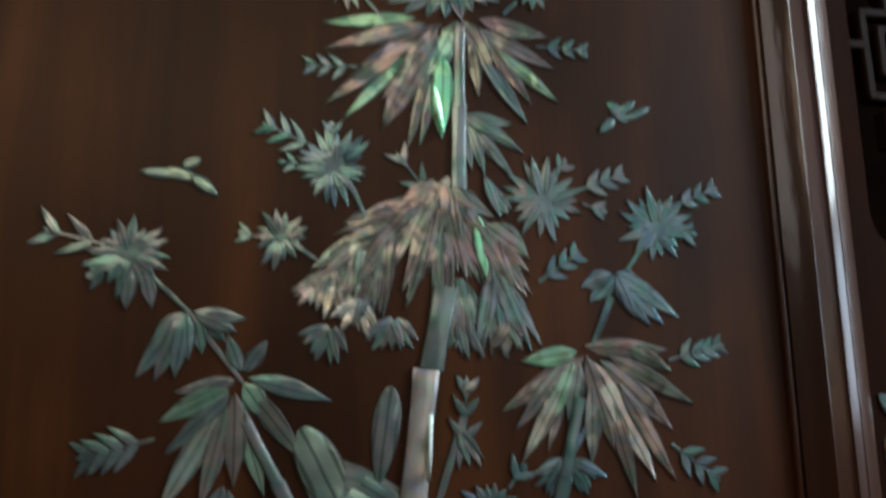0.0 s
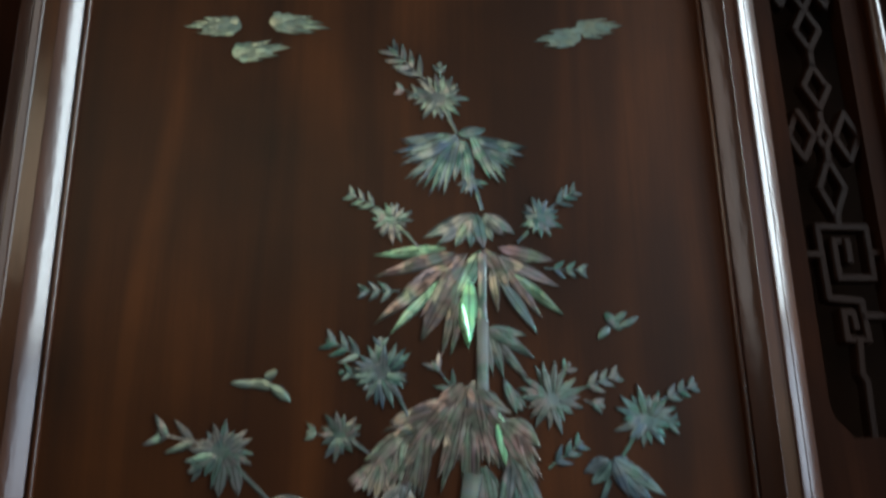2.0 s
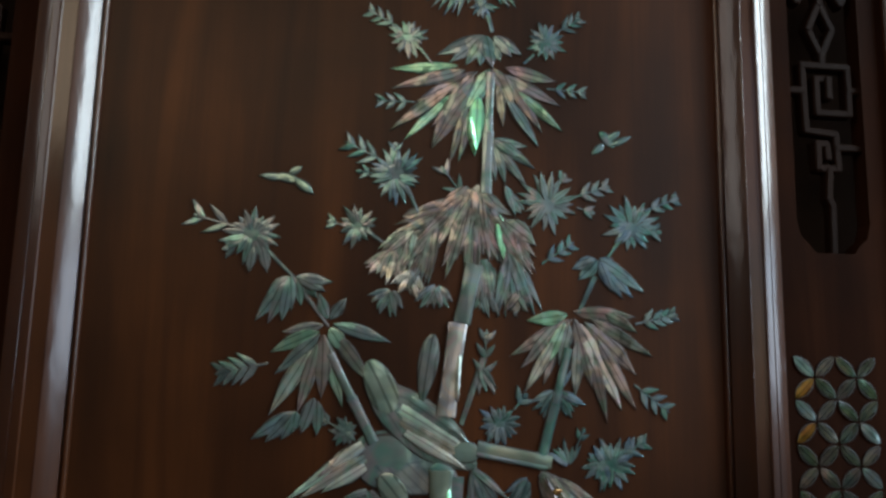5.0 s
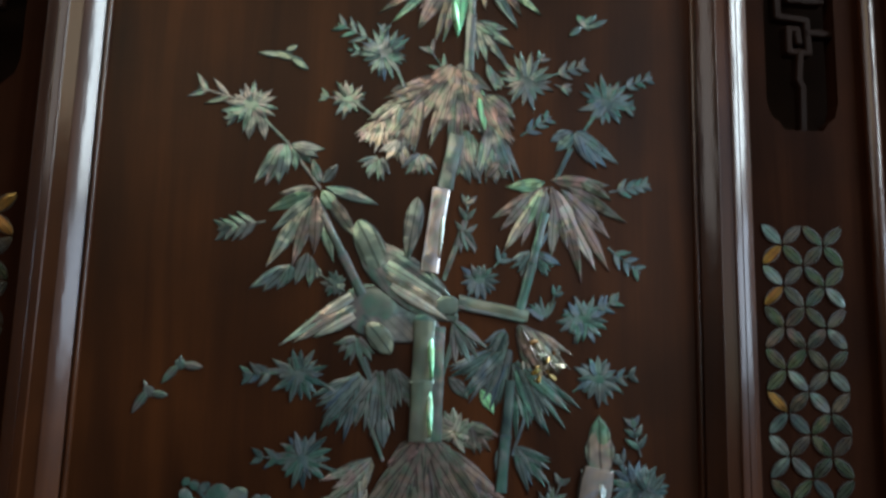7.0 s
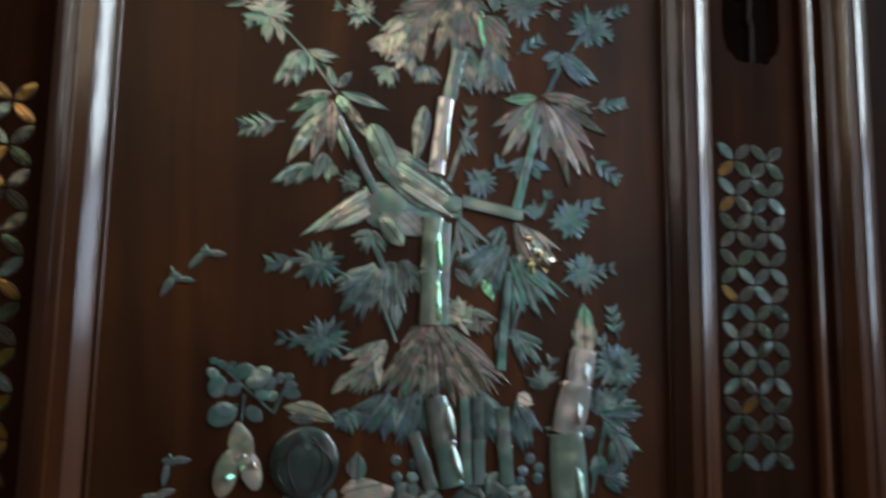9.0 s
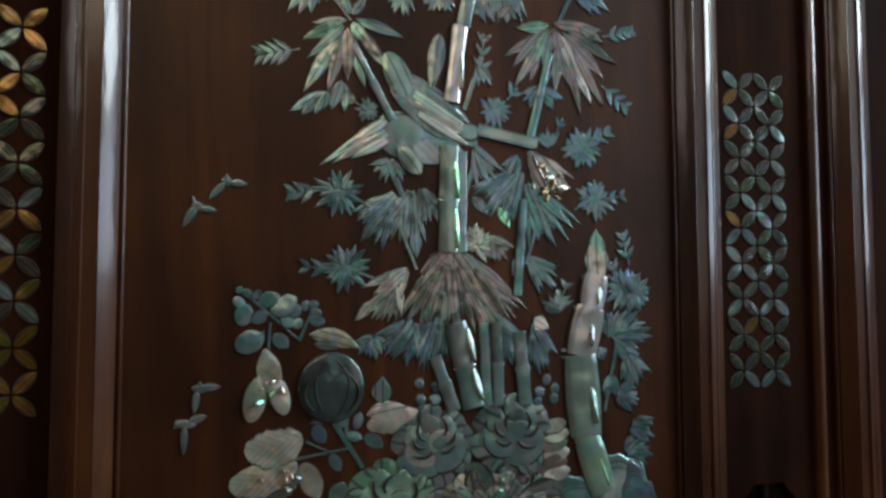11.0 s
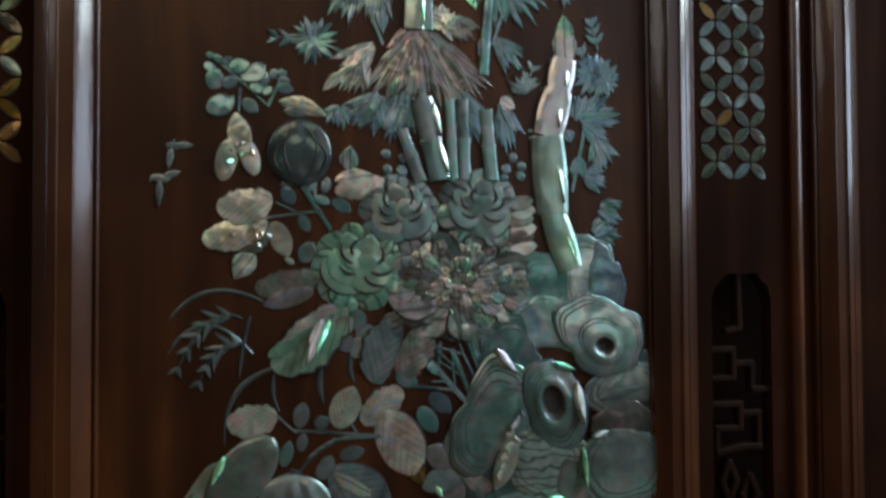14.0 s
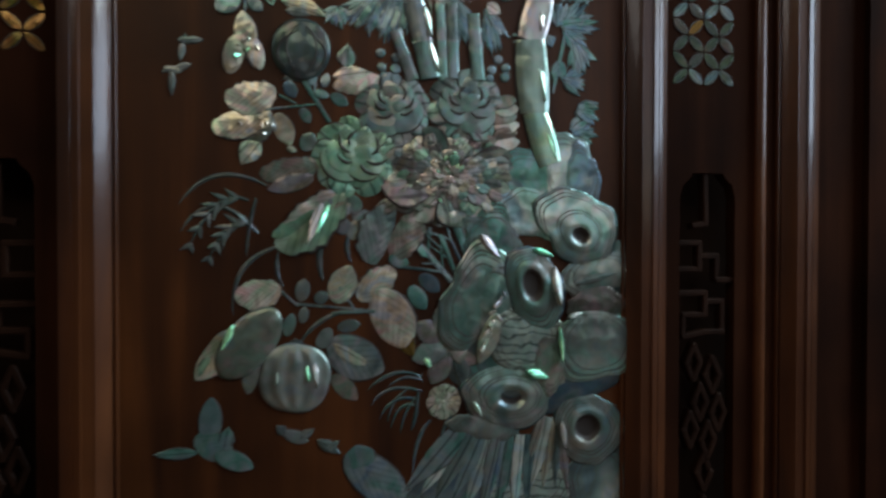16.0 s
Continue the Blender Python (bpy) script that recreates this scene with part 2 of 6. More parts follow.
def bar(strip, s, xa, za, xb, zb, w=0.0056):
    """One carved fret bar with eased edges, between two points of the strip."""
    d = math.hypot(xb - xa, zb - za) + w * 0.8
    lay = 0.0018 + 0.00022 * (len(strip.children) % 7)
    bm = soft_box(-d / 2, d / 2, lay, 0.012, -w / 2, w / 2, 0.0011, 1)
    bm.transform(Matrix.Translation((s * (xa + xb) / 2, 0, (za + zb) / 2)) @ Matrix.Rotation(-math.atan2(zb - za, s * (xb - xa)), 4, "Y"))
    part("fret_bar", bm, fret_wood, strip)


def fretwork(strip, s):
    """Diamond chains and square scrolls."""
    mid = sum(CUT_X) / 2
    l, r = CUT_X

    def diamond(x, z, a, b):
        for p, q in (((x - a, z), (x, z + b)), ((x, z + b), (x + a, z)), ((x + a, z), (x, z - b)), ((x, z - b), (x - a, z))):
            bar(strip, s, *p, *q)

    def run(*pts):
        for p, q in zip(pts, pts[1:]):
            bar(strip, s, *p, *q)

    for z in (1.685, 1.652, 1.605, 1.527):
        diamond(mid, z, 0.0095, 0.017 if z > 1.53 else 0.021)
    for x in (l + 0.0105, r - 0.0105):
        diamond(x, 1.566, 0.0095, 0.018)
        diamond(x, 1.69, 0.0095, 0.018)
    diamond(mid, 1.566, 0.005, 0.01)
    run((mid, 1.622), (mid, 1.637))
    run((mid, 1.588), (mid, 1.576))
    run((mid, 1.556), (mid, 1.547))
    run((mid, 1.506), (mid, 1.5))
    run((l + 0.012, 1.498), (r - 0.008, 1.498), (r - 0.008, 1.462), (mid - 0.005, 1.462), (mid - 0.005, 1.488), (mid + 0.004, 1.488), (mid + 0.004, 1.474))
    run((l, 1.478), (l + 0.012, 1.478))
    run((r - 0.008, 1.48), (r, 1.48))
    run((l + 0.012, 1.498), (l + 0.013, 1.448), (mid + 0.008, 1.446), (mid + 0.009, 1.42), (mid - 0.007, 1.42), (mid - 0.007, 1.438), (mid, 1.438), (mid + 0.001, 1.428))
    run((mid + 0.009, 1.436), (r, 1.436))
    run((mid + 0.002, 1.419), (mid, 1.398), (mid + 0.003, 1.392), (mid + 0.002, 1.358))
    # lower opening: a hanging bar, stepped frets and leaf-like diamonds
    run((mid - 0.001, 0.936), (mid, 0.89), (mid - 0.012, 0.888))
    run((l, 0.872), (mid - 0.006, 0.872), (mid - 0.006, 0.848), (l, 0.848))
    run((mid - 0.006, 0.86), (mid + 0.012, 0.86), (mid + 0.012, 0.838), (r, 0.838))
    run((l, 0.826), (mid, 0.826), (mid, 0.806), (l + 0.006, 0.806), (l + 0.006, 0.786))
    run((mid, 0.818), (r - 0.01, 0.818), (r - 0.01, 0.79), (mid, 0.79), (l + 0.006, 0.786))
    for x, z in ((mid - 0.011, 0.762), (mid + 0.008, 0.75), (mid - 0.004, 0.725), (mid + 0.014, 0.715), (mid - 0.014, 0.7), (mid + 0.004, 0.69), (mid, 0.66), (mid, 0.62), (mid, 0.58)):
        diamond(x, z, 0.007, 0.016)


part("centre_panel", box(bmesh.new(), -0.215, 0.215, 0.0, 0.02, Z0, Z1), panel_wood, cabinet, "dark brown polished panel")
for s in (-1, 1):
    moulding(s * 0.209, s)
    moulding(s * 0.366, s)
    part("strip_bead", profile_strip([(s * 0.3435, 0.004)] + [(s * u, -h) for u, h in arc(0.349, 0.001, 0.0055, 180, 0, 10)] + [(s * 0.3545, 0.004)], Z0, Z1), frame_wood, cabinet)
    fret_strip(s)
    part("side_stile", box(bmesh.new(), *sorted((s * 0.408, s * 0.48)), 0.02, 0.05, Z0, Z1), carved_wood, cabinet)
    part("outer_panel", box(bmesh.new(), *sorted((s * 0.48, s * 0.9)), 0.012, 0.03, Z0, Z1), carved_wood, cabinet)
part("top_rail", soft_box(-0.9, 0.9, -0.02, 0.05, Z1, Z1 + 0.12), frame_wood, cabinet)
part("bottom_rail", soft_box(-0.9, 0.9, -0.02, 0.05, 0.0, Z0), frame_wood, cabinet)
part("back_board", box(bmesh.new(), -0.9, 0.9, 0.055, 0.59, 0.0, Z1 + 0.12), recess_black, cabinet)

# ---- shell inlay: materials ----
def nacre(name, tones, rough=0.22, metal=0.6, film=380.0, strata=False, veins=False, plain_=False, ripple=0.3, hues=0.4, grain=42):
    """Polished mother-of-pearl: cloudy tone per piece, fine growth lines, a thin-film sheen."""
    mat, n, l, b = nodes_of(name)
    info = n.new("ShaderNodeObjectInfo")
    co = n.new("ShaderNodeTexCoord")
    geo = n.new("ShaderNodeNewGeometry")
    cloud = n.new("ShaderNodeTexNoise")
    cloud.inputs["Scale"].default_value, cloud.inputs["Detail"].default_value, cloud.inputs["Distortion"].default_value = grain, 1, 0.9
    l.new(geo.outputs["Position"], cloud.inputs["Vector"])
    lines = n.new("ShaderNodeTexWave")
    lines.bands_direction = "Z"
    lines.inputs["Scale"].default_value, lines.inputs["Distortion"].default_value = (42, 7) if strata else (0.8, 1.6)
    lines.inputs["Detail"].default_value, lines.inputs["Detail Scale"].default_value = 2, 1.4
    if veins:
        # engraved ribs that slant forward on both sides of the middle
        sep, side, comb = n.new("ShaderNodeSeparateXYZ"), n.new("ShaderNodeMath"), n.new("ShaderNodeCombineXYZ")
        l.new(co.outputs["Object"], sep.inputs[0])
        side.operation = "ABSOLUTE"
        l.new(sep.outputs["Z"], side.inputs[0])
        slant = n.new("ShaderNodeMath")
        slant.operation = "MULTIPLY_ADD"
        slant.inputs[1].default_value = -1.1
        l.new(side.outputs[0], slant.inputs[0])
        l.new(sep.outputs["X"], slant.inputs[2])
        l.new(slant.outputs[0], comb.inputs["Z"])
        l.new(comb.outputs[0], lines.inputs["Vector"])
        lines.inputs["Scale"].default_value, lines.inputs["Distortion"].default_value = 1.9, 1.5
    else:
        l.new(geo.outputs["Position"] if strata else co.outputs["Object"], lines.inputs["Vector"])
    pick = n.new("ShaderNodeMath")
    pick.operation = "MULTIPLY_ADD"
    pick.inputs[1].default_value = 0.75
    l.new(info.outputs["Random"], pick.inputs[0])
    sh = n.new("ShaderNodeMath")
    sh.operation = "MULTIPLY_ADD"
    sh.inputs[1].default_value, sh.inputs[2].default_value = 0.85, -0.3
    l.new(cloud.outputs[0], sh.inputs[0])
    l.new(sh.outputs[0], pick.inputs[2])
    col = n.new("ShaderNodeValToRGB")
    while len(col.color_ramp.elements) < len(tones):
        col.color_ramp.elements.new(0.5)
    for k, (e, c) in enumerate(zip(col.color_ramp.elements, tones)):
        e.position, e.color = k / (len(tones) - 1), (*c, 1)
    l.new(pick.outputs[0], col.inputs[0])
    grade = n.new("ShaderNodeMix")
    grade.data_type, grade.blend_type = "RGBA", "MULTIPLY"
    grade.inputs[0].default_value = 0.06 if plain_ else 0.75 if strata else 0.3 if veins else 0.6
    dim = n.new("ShaderNodeValToRGB")
    dim.color_ramp.elements[0].position, dim.color_ramp.elements[0].color = 0.03, (0.08, 0.09, 0.1, 1)
    dim.color_ramp.elements[1].position, dim.color_ramp.elements[1].color = 0.2, (1, 1, 1, 1)
    l.new(lines.outputs[0], dim.inputs[0])
    l.new(col.outputs[0], grade.inputs[6])
    l.new(dim.outputs[0], grade.inputs[7])
    fleck = n.new("ShaderNodeTexNoise")
    fleck.inputs["Scale"].default_value, fleck.inputs["Detail"].default_value = 60, 1
    l.new(geo.outputs["Position"], fleck.inputs["Vector"])
    tint = n.new("ShaderNodeValToRGB")
    tint.color_ramp.elements[0].position, tint.color_ramp.elements[0].color = 0.3, (1.0, 1.02, 1.02, 1)
    tint.color_ramp.elements[1].position, tint.color_ramp.elements[1].color = 0.72, (1.45, 1.45, 1.42, 1)
    l.new(fleck.outputs[0], tint.inputs[0])
    whole = n.new("ShaderNodeMix")
    whole.data_type, whole.blend_type = "RGBA", "MULTIPLY"
    whole.inputs[0].default_value = 1.0
    l.new(grade.outputs[2], whole.inputs[6])
    l.new(tint.outputs[0], whole.inputs[7])
    drift = n.new("ShaderNodeTexNoise")
    drift.inputs["Scale"].default_value, drift.inputs["Detail"].default_value, drift.inputs["Distortion"].default_value = 38, 1, 1.2
    l.new(geo.outputs["Position"], drift.inputs["Vector"])
    hue = n.new("ShaderNodeValToRGB")
    while len(hue.color_ramp.elements) < 5:
        hue.color_ramp.elements.new(0.5)
    for e, (at, c) in zip(hue.color_ramp.elements, ((0.3, (1.25, 0.92, 1.02)), (0.42, (0.8, 1.2, 0.98)), (0.5, (1.0, 1.0, 1.0)), (0.58, (1.22, 1.1, 0.82)), (0.68, (0.8, 1.02, 1.28)))):
        e.position, e.color = at, (*c, 1)
    l.new(drift.outputs[0], hue.inputs[0])
    play = n.new("ShaderNodeMix")
    play.data_type, play.blend_type = "RGBA", "MULTIPLY"
    play.inputs[0].default_value = hues
    l.new(whole.outputs[2], play.inputs[6])
    l.new(hue.outputs[0], play.inputs[7])
    l.new(play.outputs[2], b.inputs["Base Color"])
    b.inputs["Roughness"].default_value, b.inputs["Metallic"].default_value = rough, metal
    b.inputs["Thin Film IOR"].default_value = 1.62
    th = n.new("ShaderNodeMapRange")
    th.inputs[3].default_value, th.inputs[4].default_value = film - 140, film + 220
    l.new(cloud.outputs[0], th.inputs[0])
    l.new(th.outputs[0], b.inputs["Thin Film Thickness"])
    bump = n.new("ShaderNodeBump")
    bump.inputs["Strength"].default_value, bump.inputs["Distance"].default_value = 0.7, 0.0022
    sway = n.new("ShaderNodeTexNoise")
    sway.inputs["Scale"].default_value, sway.inputs["Detail"].default_value = 55, 0.5
    l.new(geo.outputs["Position"], sway.inputs["Vector"])
    l.new(sway.outputs[0], bump.inputs["Height"])
    layer = n.new("ShaderNodeTexNoise")
    layer.inputs["Scale"].default_value, layer.inputs["Detail"].default_value, layer.inputs["Distortion"].default_value = 95, 1, 1.0
    l.new(geo.outputs["Position"], layer.inputs["Vector"])
    off, size, both, unit_ = [n.new("ShaderNodeVectorMath") for _ in range(4)]
    off.operation, size.operation, both.operation, unit_.operation = "SUBTRACT", "SCALE", "ADD", "NORMALIZE"
    off.inputs[1].default_value = (0.5, 0.5, 0.5)
    size.inputs["Scale"].default_value = ripple
    l.new(layer.outputs["Color"], off.inputs[0])
    l.new(off.outputs[0], size.inputs[0])
    l.new(bump.outputs[0], both.inputs[0])
    l.new(size.outputs[0], both.inputs[1])
    l.new(both.outputs[0], unit_.inputs[0])
    l.new(unit_.outputs[0], b.inputs["Normal"])
    return mat


TONES = {
    "teal": (((0.066, 0.108, 0.122), (0.115, 0.191, 0.202), (0.18, 0.241, 0.265), (0.09, 0.216, 0.193), (0.213, 0.257, 0.286), (0.115, 0.183, 0.26), (0.115, 0.241, 0.21)), dict(ripple=0.26, hues=0.25)),
    "grey": (((0.087, 0.117, 0.126), (0.152, 0.198, 0.2), (0.231, 0.248, 0.266), (0.137, 0.234, 0.207), (0.26, 0.241, 0.259), (0.159, 0.277, 0.251), (0.173, 0.227, 0.259), (0.303, 0.314, 0.311)), dict(ripple=0.26, hues=0.28)),
    "rose": (((0.102, 0.11, 0.105), (0.23, 0.188, 0.177), (0.147, 0.194, 0.164), (0.294, 0.233, 0.229), (0.179, 0.213, 0.19), (0.23, 0.201, 0.223), (0.192, 0.175, 0.144)), dict(film=460, ripple=0.38, hues=0.5)),
    "green": (((0.125, 0.25, 0.185), (0.215, 0.39, 0.285), (0.31, 0.43, 0.35), (0.165, 0.36, 0.285), (0.33, 0.48, 0.355)), dict(film=420, ripple=0.4)),
    "pale": (((0.207, 0.236, 0.212), (0.379, 0.366, 0.327), (0.285, 0.383, 0.327), (0.448, 0.375, 0.37), (0.474, 0.48, 0.441), (0.327, 0.314, 0.255), (0.344, 0.418, 0.406)), dict(film=500, ripple=0.38, hues=0.5)),
    "amber": (((0.087, 0.040, 0.007), (0.196, 0.092, 0.013), (0.120, 0.107, 0.027), (0.229, 0.107, 0.036), (0.251, 0.140, 0.040), (0.142, 0.059, 0.009)), dict(film=540)),
    "cream": (((0.352, 0.334, 0.29), (0.475, 0.431, 0.37), (0.387, 0.414, 0.352), (0.493, 0.405, 0.378), (0.528, 0.51, 0.458)), dict(film=500, ripple=0.5, hues=0.8, rough=0.26)),
    "lilac": (((0.36, 0.36, 0.37), (0.46, 0.43, 0.45), (0.5, 0.47, 0.47), (0.39, 0.42, 0.41)), dict(film=470, ripple=0.3, hues=0.5)),
    "dark": (((0.081, 0.115, 0.127), (0.138, 0.184, 0.184), (0.196, 0.218, 0.23), (0.103, 0.196, 0.172)), dict()),
    # pearl and emerald also colour the added highlights and sparkles
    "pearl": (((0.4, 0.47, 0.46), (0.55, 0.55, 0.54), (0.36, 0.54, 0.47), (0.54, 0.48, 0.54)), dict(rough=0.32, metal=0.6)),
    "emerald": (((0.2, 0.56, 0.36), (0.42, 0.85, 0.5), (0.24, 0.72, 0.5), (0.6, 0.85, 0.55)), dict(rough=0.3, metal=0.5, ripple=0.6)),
    "dull": (((0.03, 0.042, 0.036), (0.072, 0.075, 0.06), (0.048, 0.072, 0.045), (0.09, 0.069, 0.06), (0.06, 0.072, 0.069)), dict()),
    "mint": (((0.185, 0.281, 0.245), (0.277, 0.348, 0.299), (0.224, 0.322, 0.299), (0.317, 0.348, 0.272)), dict(hues=0.2)),
    "strata": (((0.149, 0.213, 0.218), (0.31, 0.38, 0.356), (0.23, 0.322, 0.345)), dict(strata=True)),
    "stone": (((0.155, 0.225, 0.232), (0.287, 0.394, 0.395), (0.485, 0.529, 0.511), (0.22, 0.361, 0.36), (0.552, 0.564, 0.545), (0.265, 0.473, 0.429), (0.375, 0.428, 0.418), (0.22, 0.338, 0.395)), dict(grain=24, hues=0.35, ripple=0.3)),
}
SHELL = {key: nacre("nacre_" + key, tones, **look_) for key, (tones, look_) in TONES.items()}
RIBBED = {key: nacre("ribbed_nacre_" + key, tones, veins=True, **look_) for key, (tones, look_) in TONES.items() if key in ("pale", "rose", "grey", "amber", "teal", "green", "dark", "cream")}
SMOOTH = {key: nacre("smooth_nacre_" + key, tones, plain_=True, **{**look_, "ripple": 0.08}) for key, (tones, look_) in TONES.items() if key not in ("strata", "amber", "dull", "stone")}
filler = plain("black_lac_filler", (0.018, 0.014, 0.012), 0.5)

# ---- shell inlay: piece shapes, one unit long and wide ----
WIDTHS = {
    "lance": lambda u: max(0.0, math.sin(math.pi * u ** 0.8)) ** 1.15,
    "blade": lambda u: 0.62 + 0.38 * math.sin(math.pi * min(1, u * 1.25)) if u < 0.4 else max(0.0, (1 - u) / 0.6) ** 0.95,
    "oval": lambda u: math.sqrt(max(0.0, 1 - (2 * u - 1) ** 2)) * (1.0 if u < 0.6 else 1 - 0.45 * ((u - 0.6) / 0.4) ** 2),
    "disc": lambda u: math.sqrt(max(0.0, 1 - (2 * u - 1) ** 2)),
    "petal": lambda u: max(0.0, math.sin(math.pi * u ** 1.5)) ** 0.55 if u < 0.999 else 0.0,
    "ruffle": lambda u: (max(0.0, math.sin(math.pi * u ** 1.4)) ** 0.5 if u < 0.999 else 0.0) * (1 + 0.1 * math.cos(26 * u)),
    "scallop": lambda u: math.sqrt(max(0.0, 1 - (2 * u - 1) ** 2)) * (1 + 0.085 * math.cos(34 * u) + 0.05 * math.sin(13 * u)),
    "lens": lambda u: max(0.0, 4 * u * (1 - u)) ** 0.8,
    "stem": lambda u: 1.0 - 0.35 * u,
    "segment": lambda u: 1.0 - 0.1 * math.sin(math.pi * u),
    "barrel": lambda u: 0.9 + 0.13 * math.sin(math.pi * u),
}
UNITS = {}


def unit(kind, bend, shell, rim=1, fine=False):
    """A domed piece of shell along +x with a thin rim of black filler; bend bows it sideways."""
    key = (kind, bend, shell, rim, fine)
    if key in UNITS:
        return UNITS[key]
    bm = bmesh.new()
    n = 20 if kind == "scallop" else 14 if kind == "ruffle" else 12 if kind in ("disc", "oval", "petal") else 9
    lip, inn = (1.06, 0.96) if fine else (1.12, 0.92)
    across = ((-lip, 0.0, 9.0), (-lip, 0.0, 0.3), (-inn, 0.0, -0.25), (-0.55, 0.0, -0.86), (0, 0.0, -1.0), (0.55, 0.0, -0.86), (inn, 0.0, -0.25), (lip, 0.0, 0.3), (lip, 0.0, 9.0))
    rows = []
    for k in range(n + 1):
        u = (1 - math.cos(math.pi * k / n)) / 2
        w = max(WIDTHS[kind](u), 0.02) * 0.5
        ends = 1.0 if kind in ("stem", "segment", "barrel") else min(1.0, 0.25 + 3.2 * min(u, 1 - u))
        rows.append([bm.verts.new((u, h if h > 0 else h * ends, a * w + bend * 4 * u * (1 - u))) for a, _, h in across])
    for a, b in zip(rows, rows[1:]):
        for k in range(len(across) - 1):
            f = bm.faces.new((a[k], a[k + 1], b[k + 1], b[k]))
            f.material_index = rim if k in (0, 1, 6, 7) else 0
            f.smooth = not rim or k not in (0, 1, 6, 7)
    for row in (rows[0], rows[-1]):
        bm.faces.new(row).material_index = rim
    bmesh.ops.recalc_face_normals(bm, faces=bm.faces[:])
    me = mesh_of(kind, bm, (RIBBED if kind in ("oval", "scallop") and shell in RIBBED else SMOOTH if kind in ("barrel", "segment", "disc") and shell in SMOOTH else SHELL)[shell])
    me.materials.append(filler)
    UNITS[key] = me
    return me


# ---- shell inlay: placing pieces, in millimetres across and up the panel ----
MM = 0.001
NOW = {}
chance = random.Random(7)


def motif(name, label, category="inlay", shell="teal", at=(0, 1300), group=""):
    """Starts a new inlaid motif; what follows belongs to it."""
    ob = tagged(new(name), label=label, category=category, group=group)
    ob.location = (at[0] * MM, 0, at[1] * MM)
    NOW.update(ob=ob, shell=shell, lift=0.0, pile=0.0, at=at)
    return ob


def piece(name, kind, x0, z0, x1, z1, w, bend=0.0, shell="", high=0.0, tilt=5.0, label=""):
    d = math.hypot(x1 - x0, z1 - z0)
    ob = new(name, unit(kind, round(bend, 2), shell or NOW["shell"], 1, w > 9))
    ob.parent = NOW["ob"]
    NOW["lift"] = (NOW["lift"] + 0.08) % 0.6
    h = (high * 0.6 or 0.14 + 0.022 * min(w, 12)) * MM
    here = ((x0 - NOW["at"][0]) * MM, -0.0004 - NOW["lift"] * MM, (z0 - NOW["at"][1]) * MM)
    turn = Matrix.Rotation(-math.atan2(z1 - z0, x1 - x0), 4, "Y") @ Matrix.Rotation(radians(chance.uniform(-tilt, tilt)), 4, "X")
    ob.matrix_basis = Matrix.Translation(here) @ turn @ Matrix.Diagonal((d * MM, h, w * MM, 1))
    return tagged(ob, label=label)


def leaf(x0, z0, x1, z1, w, shell="", bend=None, kind="lance"):
    if kind == "lance" and 5 <= w <= 13:
        w *= 1.22
    piece("leaf", kind, x0, z0, x1, z1, w, chance.choice((-0.08, 0.0, 0.08)) if bend is None else bend, shell)


def stem(x0, z0, x1, z1, w, shell="", bend=0.0):
    piece("stem", "stem", x0, z0, x1, z1, w, bend, shell, tilt=2)


def fan(x, z, r0, r1, a0, a1, n, w, shell=""):
    """n leaves spreading from one point between two angles (degrees, anticlockwise from the right)."""
    n = n + 1 + n // 3
    for k in range(n):
        a = radians(a0 + (a1 - a0) * (k + chance.uniform(-0.25, 0.25)) / max(1, n - 1))
        r = chance.uniform(r0, r1)
        s = r * chance.uniform(0.0, 0.16)
        leaf(x + s * math.cos(a), z + s * math.sin(a), x + r * math.cos(a), z + r * math.sin(a), w * chance.uniform(0.75, 1.05), shell, kind="blade")


def star(x, z, r, n, w, shell=""):
    """A tuft of narrow leaves all round a small hub."""
    piece("hub", "disc", x - r * 0.38, z, x + r * 0.38, z, r * 0.76, 0, shell, tilt=3)
    n += 3
    for k in range(n):
        a = 2 * math.pi * (k + chance.uniform(-0.22, 0.22)) / n
        q = r * chance.uniform(0.74, 1.14)
        leaf(x + 0.16 * r * math.cos(a), z + 0.16 * r * math.sin(a), x + 1.06 * q * math.cos(a), z + 1.06 * q * math.sin(a), w * 1.2, shell, kind="blade")


def spray(x0, z0, x1, z1, n, reach, w, shell=""):
    """A twig with paired leaflets and one at its end."""
    stem(x0, z0, x1, z1, max(0.8, w * 0.35), shell)
    a = math.atan2(z1 - z0, x1 - x0)
    d = math.hypot(x1 - x0, z1 - z0)
    for k in range(n):
        u = 0.25 + 0.6 * k / max(1, n - 1) if n > 1 else 0.5
        q = reach * (1.05 - 0.35 * k / n)
        for s in (-1, 1):
            b = a + s * radians(chance.uniform(34, 48))
            px, pz = x0 + (x1 - x0) * u, z0 + (z1 - z0) * u
            leaf(px, pz, px + 1.12 * q * math.cos(b), pz + 1.12 * q * math.sin(b), w, shell, bend=0.06 * s, kind="blade")
    leaf(x0 + (x1 - x0) * 0.75, z0 + (z1 - z0) * 0.75, x0 + (x1 - x0) * (1 + 0.2 * reach / max(d, 1)), z0 + (z1 - z0) * (1 + 0.2 * reach / max(d, 1)), w, shell)


def oval(x, z, rx, rz, turn=0.0, shell="", name="leaf", kind="oval", high=0.0, tilt=8.0):
    c, s = math.cos(radians(turn)) * rx, math.sin(radians(turn)) * rx
    piece(name, kind, x - c, z - s, x + c, z + s, rz * 2, 0, shell, high, tilt)


